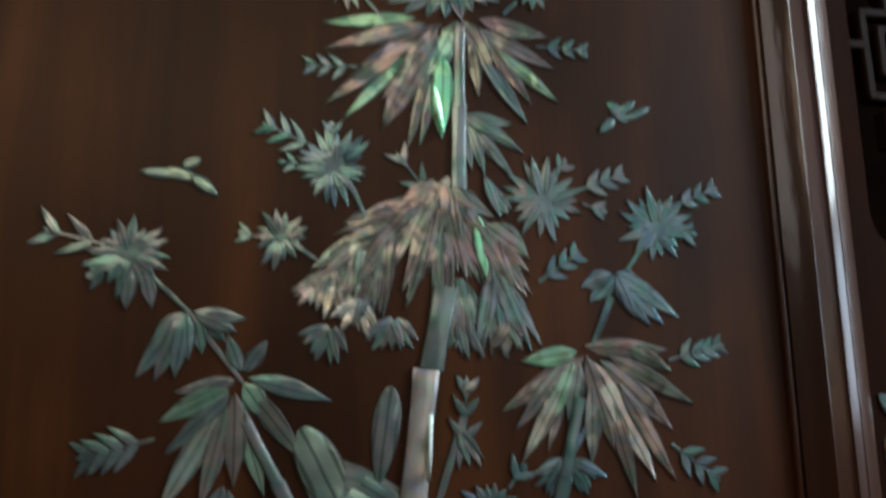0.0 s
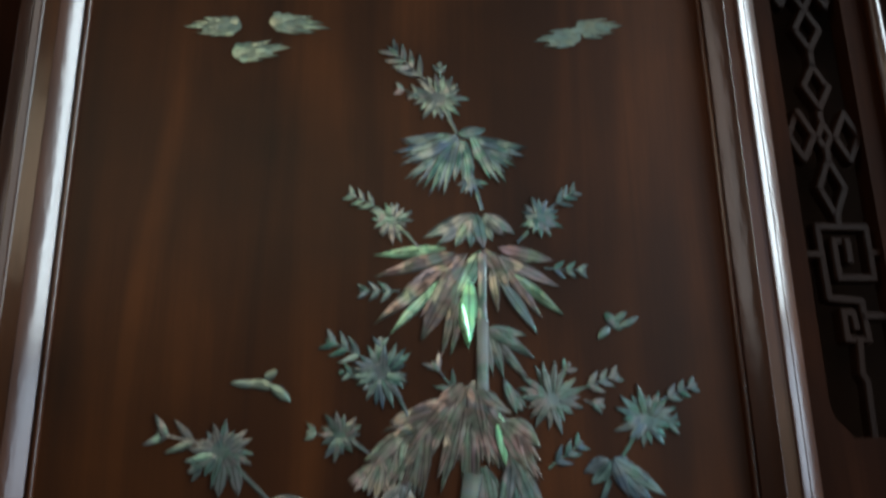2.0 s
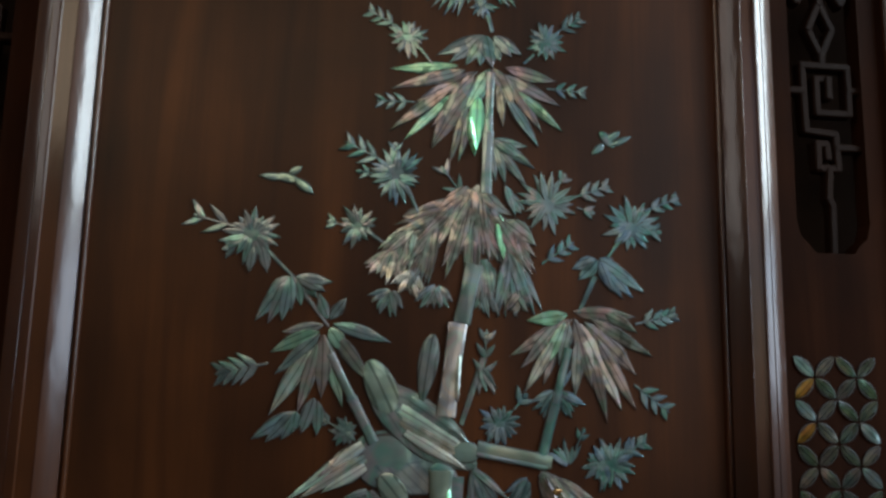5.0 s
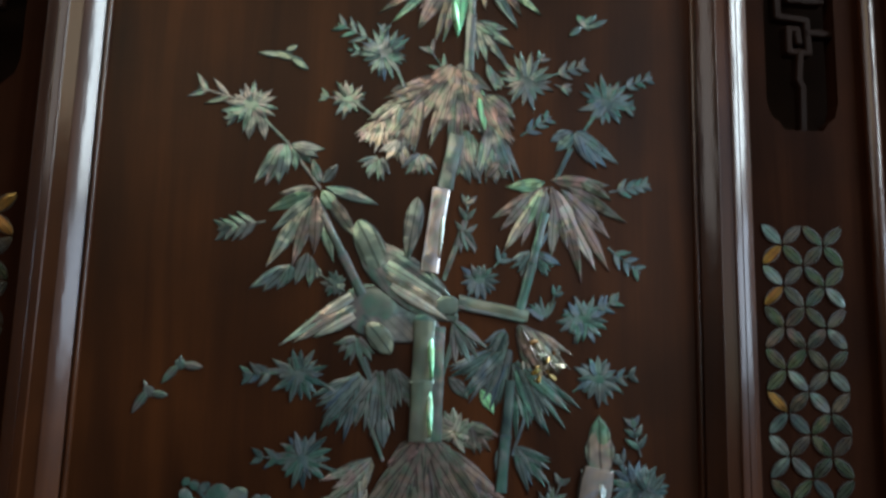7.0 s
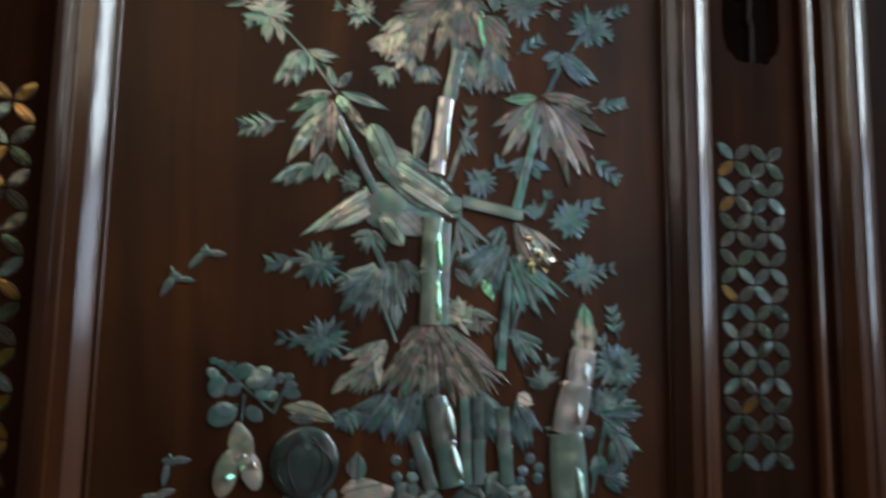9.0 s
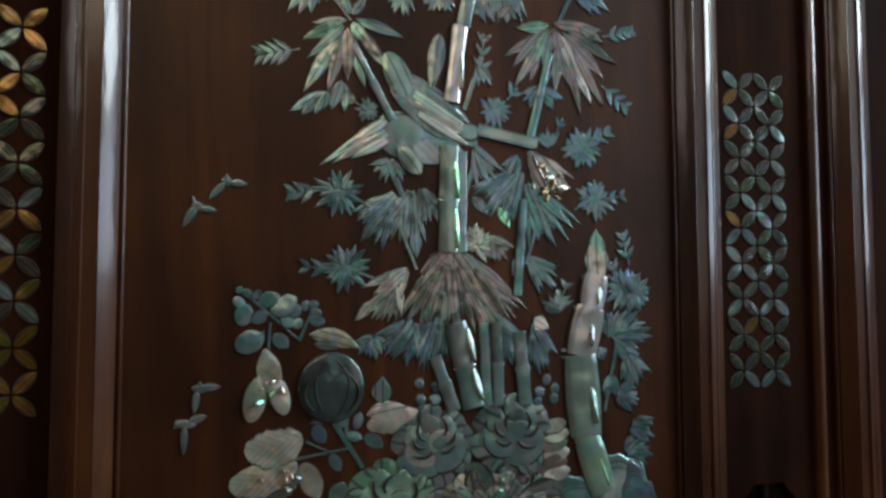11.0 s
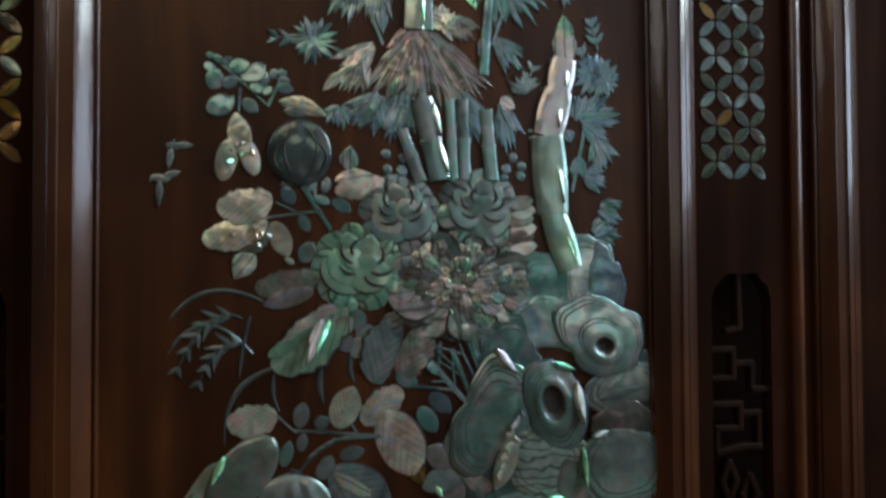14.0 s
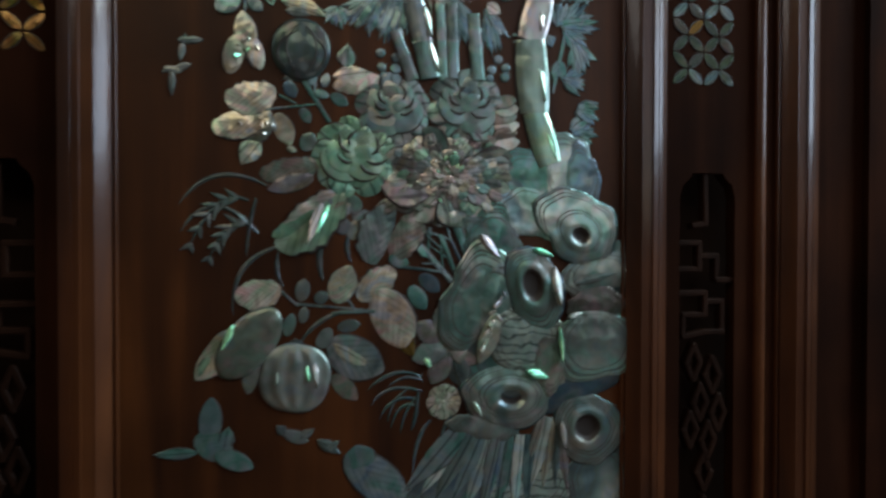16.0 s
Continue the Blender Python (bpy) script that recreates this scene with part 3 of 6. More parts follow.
def arc_blade(x0, z0, xc, zc, x1, z1, w, shell="", out=0.0):
    """A long bowed grass blade, through a control point, in short joined lengths of one mesh."""
    bm = bmesh.new()
    rows = []
    n = 14
    for k in range(n + 1):
        u = k / n
        p = Vector((x0, z0)) * (1 - u) ** 2 + Vector((xc, zc)) * 2 * u * (1 - u) + Vector((x1, z1)) * u * u
        t = (Vector((xc, zc)) - Vector((x0, z0))) * (1 - u) + (Vector((x1, z1)) - Vector((xc, zc))) * u
        t.normalize()
        hw = w / 2 * max(0.06, math.sin(math.pi * min(1, 0.12 + u * 0.88)) ** 0.7)
        rows.append([bm.verts.new(((p.x - t.y * q * hw - NOW["at"][0]) * MM, y * MM, (p.y + t.x * q * hw - NOW["at"][1]) * MM)) for q, y in ((-1, 0.6), (-1, -0.3), (0, -0.36), (1, -0.3), (1, 0.6))])
    for a, b in zip(rows, rows[1:]):
        for k in range(4):
            bm.faces.new((a[k], a[k + 1], b[k + 1], b[k])).smooth = True
    bmesh.ops.recalc_face_normals(bm, faces=bm.faces[:])
    ob = part("gap" if shell == "gap" else "blade", bm, filler if shell == "gap" else SHELL[shell or NOW["shell"]], NOW["ob"])
    ob.location.y = -out * MM


def frond(x0, z0, xc, zc, x1, z1, n, reach, w=3.4):
    """An arching grass frond: a bowed spine with narrow leaflets that hang from both sides."""
    arc_blade(x0, z0, xc, zc, x1, z1, w)
    for k in range(n):
        u = 0.18 + 0.78 * k / (n - 1)
        px, pz = [a * (1 - u) ** 2 + b * 2 * u * (1 - u) + c * u * u for a, b, c in ((x0, xc, x1), (z0, zc, z1))]
        t = math.atan2((zc - z0) * (1 - u) + (z1 - zc) * u, (xc - x0) * (1 - u) + (x1 - xc) * u)
        for side in (-1, 1):
            b = t + side * radians(chance.uniform(32, 46))
            q = reach * (1 - 0.45 * abs(2 * u - 0.9)) * chance.uniform(0.85, 1.1)
            leaf(px, pz, px + q * math.cos(b), pz + q * math.sin(b), w * 1.05, bend=-0.08 * side, kind="blade")


def polar(x, z, rx, rz, turn, height, outline, lines=(), dark_to=-1.0, rings=10, spokes=40, shift=(0.0, 0.0)):
    """A domed shell piece in rings: height(r, a) in millimetres, outline(a) waves its edge, dark_to is the radius of a sunk eye."""
    bm = bmesh.new()
    ca, sa = math.cos(radians(turn)), math.sin(radians(turn))
    grid, cut = [], 0.9 / max(rx, rz)
    radii = sorted({round(i / rings, 4) for i in range(rings + 1)} | {round(v, 4) for v in lines} | {round(v + cut, 4) for v in lines})
    rings = len(radii) - 1
    for i in range(rings + 2):
        r = radii[min(i, rings)]
        row = []
        for j in range(spokes):
            a = 2 * math.pi * j / spokes
            o = r * (1 + (outline(a) - 1) * r * r)
            px, pz = rx * o * math.cos(a) + shift[0] * (1 - r), rz * o * math.sin(a) + shift[1] * (1 - r)
            y = 1.0 if i > rings else -height(r, a)
            row.append(bm.verts.new(((x + px * ca - pz * sa - NOW["at"][0]) * MM, y * MM, (z + px * sa + pz * ca - NOW["at"][1]) * MM)))
        grid.append(row)
    for i in range(rings + 1):
        for j in range(spokes):
            k = (j + 1) % spokes
            f = bm.faces.new((grid[i][j], grid[i][k], grid[i + 1][k], grid[i + 1][j]))
            f.smooth = i < rings
            mid = (radii[i] + radii[min(i + 1, rings)]) / 2
            f.material_index = 1 if i >= rings or mid < dark_to or any(v < mid < v + cut for v in lines) else 2 if lines and mid > lines[-1] else 0
    bmesh.ops.remove_doubles(bm, verts=grid[0], dist=1e-7)
    bmesh.ops.recalc_face_normals(bm, faces=bm.faces[:])
    return bm


def boulder(x, z, rx, rz, turn=0, eye=0.0, shift=(0.0, 0.0), shell="", wave=0.06, high=3.0):
    """A rounded scholar's-rock lump with engraved contours; with an eye, a thick lip climbs round a dark sunk hole off its middle."""
    ph = chance.uniform(0, 6)

    def h(r, a):
        if eye and r < eye:
            return 0.2 + 0.3 * r / eye
        lip = 0.35 * high * math.exp(-(((r - eye - 0.12) / 0.12) ** 2)) if eye else 0.0
        return 0.5 + lip + high * 0.7 * max(0.0, 1 - r * r) ** 0.75

    def o(a):
        return 1 + 1.5 * wave * (math.sin(2 * a + 3 * ph) + 0.8 * math.sin(3 * a + ph) + 0.45 * math.sin(5 * a + 2 * ph) + 0.3 * math.sin(9 * a + ph))

    step = chance.uniform(0.06, 0.1)
    lines = [eye + 0.28, eye + 0.28 + step, 0.8, 0.87, 0.94] if eye else [0.6 + step, 0.72 + step, 0.85, 0.93]
    ob = part("boulder", polar(x, z, rx, rz, turn, h, o, lines, eye, 14, 56, shift), SHELL[shell or NOW["shell"]], NOW["ob"])
    ob.data.materials.append(filler)
    ob.data.materials.append(SHELL["teal" if eye else shell or NOW["shell"]])
    NOW["pile"] += 0.16
    ob.location.y = -NOW["pile"] * MM


def folds(roots, tips, w, tones):
    """A bundle of long folded strips of rock from a line of roots to a line of tips."""
    (ax, az, bx, bz), (cx, cz, dx, dz), n = roots, tips, len(tones)
    for k, tone in enumerate(tones):
        u = k / (n - 1)
        ob = piece("fold", "blade", ax + (bx - ax) * u, az + (bz - az) * u, cx + (dx - cx) * u, cz + (dz - cz) * u, w * chance.uniform(0.85, 1.2), chance.uniform(-0.06, 0.06), tone, 2.2, 12)
        ob.location.y = -(NOW["pile"] + 0.2 * (k % 3)) * MM


def fruit(x, z, rx, rz, turn=0, ribs=0, shell="", high=4.0, name="fruit"):
    """A rounded fruit; ribs run from the stalk to the foot like those of a melon."""
    def h(r, a):
        across, along = r * math.sin(a), r * math.cos(a)
        rib = math.cos(math.pi * ribs * across / math.sqrt(max(0.12, 1.02 - along * along))) if ribs else 0.0
        return 0.4 + high * 0.95 * max(0.0, 1 - r * r) ** 0.6 * (1 + 0.3 * rib * min(1, 1.6 * r))

    def o(a):
        return 1 + (0.07 * abs(math.sin(ribs * a / 2 + 0.5)) if ribs else 0.0)

    ob = part(name, polar(x, z, rx, rz, turn, h, o, rings=14, spokes=56), SHELL[shell or NOW["shell"]], NOW["ob"])
    ob.data.materials.append(filler)
    ob.location.y = -0.9 * MM


def cup(x, z, r, shell, lean=0.0, bright="pale"):
    """A half-open peony seen from the side: outer guard petals, nested curled ones below, an egg of upright petals above."""
    c, s_ = math.cos(radians(lean)), math.sin(radians(lean))

    def spot(px, pz):
        return x + (px * c - pz * s_) * r, z + (px * s_ + pz * c) * r

    for k in range(9):
        a = radians(lean + 40 * k + chance.uniform(-7, 7))
        ob = piece("petal", "petal", x + 0.2 * r * math.cos(a), z + 0.2 * r * math.sin(a), x + r * 1.04 * math.cos(a), z + r * math.sin(a), r * 0.78, chance.choice((-0.08, 0.08)), shell, 1.0, 7)
        ob.location.y = -(0.3 + 0.1 * (k % 3)) * MM
    for k, (px, pz, turn, size, tone) in enumerate(((-0.36, 0.3, 112, 0.72, bright), (0.36, 0.28, 66, 0.7, shell), (0.02, 0.4, 92, 0.78, shell))):
        qx, qz = spot(px, pz)
        a = radians(turn + lean)
        d = size * r * 0.5
        ob = piece("petal", "oval", qx - d * math.cos(a), qz - d * math.sin(a), qx + d * math.cos(a), qz + d * math.sin(a), r * 0.6, 0.0, tone, 1.4, 5)
        ob.location.y = -(1.0 + 0.15 * k) * MM
    for k, rr in enumerate((0.92, 0.74, 0.57, 0.42)):
        for side in (-1, 1):
            qx, qz = spot(side * (0.3 - 0.05 * k) * (1 if k % 2 else 0.8), -0.16 + 0.1 * k)
            oval(qx, qz, rr * r * 0.62, rr * r * 0.56, lean + side * 20, shell if (k + side) % 3 else bright, "petal", "disc", 1.1, 4)
            NOW["ob"].children[-1].location.y = -(1.1 + 0.28 * k + 0.1 * side) * MM
    for side in (-1, 1):
        for k in range(3):
            a = radians(-90 + side * (22 + 46 * k + chance.uniform(-9, 9)))
            r0, r1 = chance.uniform(0.22, 0.32), chance.uniform(0.5, 0.72)
            ends = [spot(0.08 + q * math.cos(a + side * t), 0.1 + q * 0.85 * math.sin(a + side * t)) for q, t in ((r0, 0.0), ((r0 + r1) * 0.6, 0.12), (r1, 0.75))]
            arc_blade(*ends[0], *ends[1], *ends[2], r * 0.075, "gap", 2.6)
    qx, qz = spot(0.08, 0.06)
    oval(qx, qz, r * 0.15, r * 0.19, 90 + lean, "dark", "heart", "disc", 2.0)


def blossom(x, z, r, rows, shell, squash=1.0, crowd=6):
    """A full peony: rings of overlapping petals, the inner ones later and higher."""
    for k in range(rows):
        q = r * (1 - k / (rows + 0.25))
        m = max(4, crowd - k // 2 + (2 if k == 0 else 0))
        off = chance.uniform(0, 6)
        for j in range(m):
            a = 2 * math.pi * j / m + off
            c, s = math.cos(a), math.sin(a) * squash
            tone = chance.choice(("rose", "pale", "rose", "grey", "rose", "pale")) if shell == "rose" else shell
            ob = piece("petal", "petal", x + 0.08 * q * c, z + 0.08 * q * s, x + q * c, z + q * s, q * 1.1 * (6 / m) ** 0.6, chance.choice((-0.1, 0.1)), tone, 0.55, 11)
            ob.location.y = -(0.4 + 0.4 * k + 0.09 * (j % 3)) * MM
    oval(x, z, r * 0.16, r * 0.14, 0, shell, "heart", "disc", 2.0)


def ruffled(x, z, rx, rz):
    """A crowded double peony: many small ruffled petals in rings, each tipped its own way."""
    for k, q in enumerate((0.98, 0.85, 0.72, 0.59, 0.46, 0.33, 0.2)):
        w = 15.5 - 1.2 * k
        m = max(5, round(5.2 * q * rx / w))
        off = chance.uniform(0, 6)
        for j in range(m):
            a = 2 * math.pi * (j + chance.uniform(-0.2, 0.2)) / m + off
            r1, r0 = q * chance.uniform(0.93, 1.06), max(0.02, q - 0.3)
            tone = chance.choice(("rose", "rose", "rose", "pale", "cream", "grey", "green", "rose"))
            ob = piece("petal", "ruffle", x + r0 * rx * math.cos(a), z + r0 * rz * math.sin(a), x + r1 * rx * math.cos(a), z + r1 * rz * math.sin(a), w * chance.uniform(0.85, 1.15), chance.choice((-0.12, 0.0, 0.12)), tone, 0.9, 15)
            ob.location.y = -(0.9 + 0.42 * k + 0.1 * (j % 3)) * MM


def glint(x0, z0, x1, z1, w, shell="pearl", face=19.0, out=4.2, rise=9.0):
    """A highlight put in as a narrow bevelled strip of bright shell along a stem, leaf, rock or fruit, turned towards
    the window and a little up.
    """
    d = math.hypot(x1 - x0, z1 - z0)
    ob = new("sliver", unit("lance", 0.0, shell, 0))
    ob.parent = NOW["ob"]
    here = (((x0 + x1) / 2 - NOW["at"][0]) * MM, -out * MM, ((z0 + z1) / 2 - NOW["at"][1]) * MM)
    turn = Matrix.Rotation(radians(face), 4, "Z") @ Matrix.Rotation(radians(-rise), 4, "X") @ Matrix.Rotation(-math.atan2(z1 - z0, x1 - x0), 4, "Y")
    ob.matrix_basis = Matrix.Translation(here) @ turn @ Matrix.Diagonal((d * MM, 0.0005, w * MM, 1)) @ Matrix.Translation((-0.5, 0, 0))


def chip(x, z, r, turn, shell="pearl", out=3.0):
    """A sparkle of light put in as a tiny bright facet of shell that stands a little proud, tipped at random."""
    ob = new("chip", unit("petal", 0.0, {"pearl": "cream"}.get(shell, shell), 0))
    ob.parent = NOW["ob"]
    here = ((x - NOW["at"][0]) * MM, -out * MM, (z - NOW["at"][1]) * MM)
    face = Matrix.Rotation(radians(chance.uniform(6, 34)), 4, "Z") @ Matrix.Rotation(radians(chance.uniform(-16, 10)), 4, "X") @ Matrix.Rotation(radians(turn), 4, "Y")
    ob.matrix_basis = Matrix.Translation(here) @ face @ Matrix.Diagonal((3.6 * r * MM, 0.0002, 1.3 * r * MM, 1))


def culm(x0, z0, x1, z1, w0, w1, joints, shell="", high=2.2, bow=0.0):
    """A bamboo stem in domed lengths, with a raised ring at each joint."""
    n = joints + 1
    for k in range(n):
        u, v = k / n, (k + 1) / n
        wa = w0 + (w1 - w0) * (u + v) / 2
        ax, az = x0 + (x1 - x0) * u + bow * 4 * u * (1 - u), z0 + (z1 - z0) * u
        bx, bz = x0 + (x1 - x0) * v + bow * 4 * v * (1 - v), z0 + (z1 - z0) * v
        piece("length", "barrel" if wa > 18 else "segment", ax, az, bx, bz, wa, 0, shell, high * 1.25, 2).location.y = -0.0012
        if k:
            dx, dz = bx - ax, bz - az
            d = math.hypot(dx, dz)
            piece("ring", "segment", ax - dx / d * wa * 0.1, az - dz / d * wa * 0.1, ax + dx / d * wa * 0.1, az + dz / d * wa * 0.1, wa * 1.1, 0, shell, high * 1.4, 0).location.y = -0.0014


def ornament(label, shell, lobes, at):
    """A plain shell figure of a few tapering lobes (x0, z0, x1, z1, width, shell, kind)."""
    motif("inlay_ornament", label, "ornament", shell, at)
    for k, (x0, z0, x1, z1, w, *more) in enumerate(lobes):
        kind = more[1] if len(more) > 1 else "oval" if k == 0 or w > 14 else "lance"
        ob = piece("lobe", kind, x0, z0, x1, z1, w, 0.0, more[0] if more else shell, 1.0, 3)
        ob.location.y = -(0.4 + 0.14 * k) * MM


def cloud(hx, hz, tx, tz, label):
    """A flat shell cloud: a curled, scalloped head and ragged wisps that trail to a point."""
    motif("cloud_inlay", label, "inlay", "mint", (hx, hz), "clouds on the panel")
    dx, dz = tx - hx, tz - hz
    d = math.hypot(dx, dz)
    ux, uz = dx / d, dz / d

    def spot(along, over):
        return hx + ux * along * d - uz * over, hz + uz * along * d + ux * over * (1 if dx > 0 else -1)

    for along, over, r in ((0.05, 0.5, 6.2), (0.2, 3.6, 4.6), (0.02, 4.6, 3.4), (0.26, -1.6, 4.6), (0.08, -4.4, 3.2), (0.42, 1.0, 4.0), (0.56, -1.2, 2.8)):
        px, pz = spot(along, over)
        oval(px, pz, r, r * 0.86, 0, "mint", "puff", "disc", 0.4, 3)
    for (a0, o0), (a1, o1), w in (((0.2, 0.0), (1.0, 0.0), 5.6), ((0.15, 4.0), (0.66, 7.2), 3.6), ((0.3, 2.0), (0.86, 3.4), 3.2), ((0.2, -3.0), (0.74, -5.0), 3.6), ((0.0, -4.5), (0.46, -7.6), 3.0)):
        piece("wisp", "blade", *spot(a0, o0), *spot(a1, o1), w, chance.choice((-0.1, 0.1)), "mint", 0.3, 3)


# ---- shell inlay: the motifs, from the top down ----
# clouds
for hx, hz, tx, tz, tint in ((-117, 1630, -150, 1628, "green"), (-90, 1635, -53, 1632, "green"), (-113, 1610, -79, 1616, "yellow"), (117, 1634, 87, 1629, "green"), (123, 1640, 154, 1645, "green")):
    cloud(hx, hz, tx, tz, "pale %s cloud of shell with trailing wisps" % tint)

# top of the bamboo
motif("bamboo_spray", "narrow-leaved bamboo spray of silver-grey shell inlaid in the panel", "inlay", "grey", (20, 1583), "bamboo sprays")
star(20, 1583.5, 19.7, 15, 4.6)
spray(13.8, 1593, -13, 1618.5, 4, 13.8, 4.2)
spray(21.3, 1595.8, 20.6, 1609.1, 1, 6.1, 3.5)
spray(10.1, 1583.9, -6.8, 1588.2, 2, 7.6, 3.4)
stem(23.6, 1574.7, 31.5, 1557.9, 3)
motif("bamboo_fan", "drooping fan of blue-green shell bamboo leaves", "inlay", "teal", (36, 1556))
stem(36.7, 1542.4, 47, 1504.1, 3.7)
fan(32.6, 1555.2, 35.2, 48.2, 185, 255, 9, 7.4)
fan(35.4, 1552.9, 22.2, 37, 240, 285, 4, 7.4)
fan(42.1, 1554.7, 29.6, 38.9, -68, -8, 7, 7.4)
leaf(31.8, 1556.7, 51.8, 1561.3, 7.4)
fan(39.9, 1524.5, 10.1, 13, 205, 345, 5, 4.3)
motif("bamboo_spray", "narrow-leaved bamboo spray of pale grey shell inlaid in the panel", "inlay", "grey", (-12, 1495), "bamboo sprays")
star(-12, 1495.3, 14.1, 13, 3.9)
spray(-18.7, 1502.8, -39, 1513, 3, 9.2, 3.2)
stem(-3.3, 1488.3, 6, 1477, 2.1)
motif("bamboo_spray", "narrow-leaved bamboo spray of blue-green shell inlaid in the panel", "inlay", "teal", (85, 1499), "bamboo sprays")
star(85.1, 1499.2, 14.1, 13, 3.9)
spray(93.6, 1507.6, 109.6, 1518.5, 3, 9.3, 3.2)
stem(76.8, 1489.5, 69.3, 1482.2, 2.1)
motif("bamboo_fan", "small drooping fan of silvery shell bamboo leaves", "inlay", "grey", (45, 1501))
leaf(43, 1501, 7.7, 1484.1, 8.5)
leaf(43, 1501, 16.7, 1479.3, 7.8)
leaf(43, 1501, 28.5, 1478, 8.5)
leaf(43, 1501, 38.3, 1478.1, 8.5)
leaf(43, 1501, 47.3, 1476.8, 8.5)
leaf(48, 1501.1, 68.2, 1487.9, 7.1)
leaf(48, 1501.1, 61, 1486.4, 7.1)
leaf(48, 1501.1, 53.1, 1482.6, 7.8)
motif("bamboo_fan", "broad fan of rose and green shell bamboo leaves", "inlay", "rose", (47, 1478))
leaf(23.7, 1477.8, -23.6, 1472.4, 6.9, "green")
leaf(28.8, 1474.9, -22.7, 1458.2, 7.6)
leaf(37.1, 1474.5, -6.5, 1449.1, 8.3)
leaf(37.0, 1469.9, 6.3, 1417.7, 8.9)
leaf(33.9, 1466.7, 5.3, 1432.3, 7.5)
leaf(26.7, 1464.0, 6, 1419, 7.5)
leaf(18.9, 1461.0, -22.8, 1428.2, 7.4)
leaf(19.6, 1457.4, -13.5, 1421.6, 6.1, "green")
leaf(56.1, 1478.6, 93.6, 1470.6, 8.3, "rose")
leaf(53.8, 1473.3, 96.1, 1452.6, 7.6)
leaf(58.9, 1470.2, 82.5, 1433.2, 7.5)
leaf(63.8, 1462.2, 97.1, 1434.6, 6.8, "green")
leaf(51.5, 1466.9, 55.1, 1435.8, 5.5)
leaf(56.4, 1458.0, 79.9, 1422.4, 6.1, "teal")
leaf(54.4, 1461.7, 68.1, 1435.9, 4.7, "teal")
leaf(30.3, 1453.4, 18.2, 1407.3, 5.4, "rose")
leaf(35.1, 1453.4, 24.2, 1408.6, 5.4, "grey")
leaf(45.2, 1476.8, 28, 1445.2, 10.4, "green")
leaf(48, 1477.5, 62.4, 1447.5, 10.4, "rose")
leaf(45.9, 1476.4, 55.3, 1463.4, 8.3, "rose")
leaf(35.0, 1473.0, 14.5, 1449.2, 6.9)
leaf(37.5, 1459.1, 35.6, 1413.8, 9.4, "emerald", bend=0.0)
glint(32.4, 1442.5, 35.3, 1415.7, 3.7, "emerald", 19, 4)
spray(-6.5, 1449.7, -30.5, 1448.9, 3, 8.8, 3.4, "teal")
spray(86.2, 1465.2, 113.2, 1464, 3, 8.2, 3.4, "teal")
motif("bamboo_culm", "slender grey-green shell bamboo stem", "inlay", "grey", (45, 1429))
culm(45.8, 1474, 43.6, 1388.3, 5.2, 8.3, 1, high=1.0)
motif("bamboo_fan", "grey shell bamboo leaves beside the stem", "inlay", "grey", (47, 1427))
leaf(47.3, 1426.4, 72.7, 1422.4, 6)
leaf(47.3, 1426.4, 77.7, 1406.8, 6.6)
leaf(47.3, 1426.4, 73.1, 1393.5, 6)
leaf(47.3, 1426.4, 57.1, 1394.9, 6)
leaf(47.3, 1426.4, 50.5, 1396.8, 5.3)
leaf(47.3, 1426.4, 63.9, 1415.7, 6)
leaf(57.1, 1394.6, 64.2, 1373.3, 5.2)
leaf(59.6, 1390.4, 71, 1377, 4.5)
spray(29.7, 1383.6, 14.2, 1404.4, 2, 10.9, 3.5)
motif("bamboo_spray", "narrow-leaved bamboo spray of bright blue-green shell inlaid in the panel", "inlay", "teal", (-17, 1398), "bamboo sprays")
star(-17.4, 1398.1, 19.4, 18, 4.5)
spray(-25.6, 1406.7, -49.9, 1418.4, 3, 11.7, 3.9)
spray(-17.6, 1410.9, -18.7, 1419.7, 1, 6.5, 3.3)
stem(-8.5, 1387, -1.4, 1372.1, 2.6)
spray(-28.7, 1398.1, -43.1, 1399.2, 1, 6.5, 3.2)
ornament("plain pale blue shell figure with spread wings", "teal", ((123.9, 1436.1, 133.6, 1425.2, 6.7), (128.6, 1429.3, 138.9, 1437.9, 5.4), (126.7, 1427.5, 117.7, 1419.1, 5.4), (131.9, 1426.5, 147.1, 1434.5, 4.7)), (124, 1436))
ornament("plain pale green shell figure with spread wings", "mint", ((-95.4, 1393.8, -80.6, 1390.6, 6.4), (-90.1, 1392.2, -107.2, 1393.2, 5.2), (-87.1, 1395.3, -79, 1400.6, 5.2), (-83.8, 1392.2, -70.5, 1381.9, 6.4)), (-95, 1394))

# the middle of the bamboo
motif("bamboo_spray", "narrow-leaved bamboo spray of silver-grey shell inlaid in the panel", "inlay", "grey", (87, 1384), "bamboo sprays")
star(86.5, 1383.2, 19.8, 15, 4.8)
spray(104.9, 1388.4, 128.8, 1397.3, 3, 9.6, 4)
spray(93.5, 1395.2, 98.9, 1403.9, 1, 7.2, 3.6)
spray(106.8, 1381.5, 118.6, 1378, 1, 7.1, 3.6)
leaf(60.4, 1385, 68.4, 1375.2, 5.5)
motif("bamboo_spray", "narrow-leaved bamboo spray of blue-green shell inlaid in the panel", "inlay", "teal", (146, 1371), "bamboo sprays")
star(145.6, 1370, 19, 15, 4.8)
spray(155, 1381.2, 179.6, 1391, 3, 8, 4)
spray(153.7, 1367.1, 166.2, 1366.9, 1, 7.9, 3.6)
stem(137.9, 1360.5, 128.7, 1347.9, 2.4)
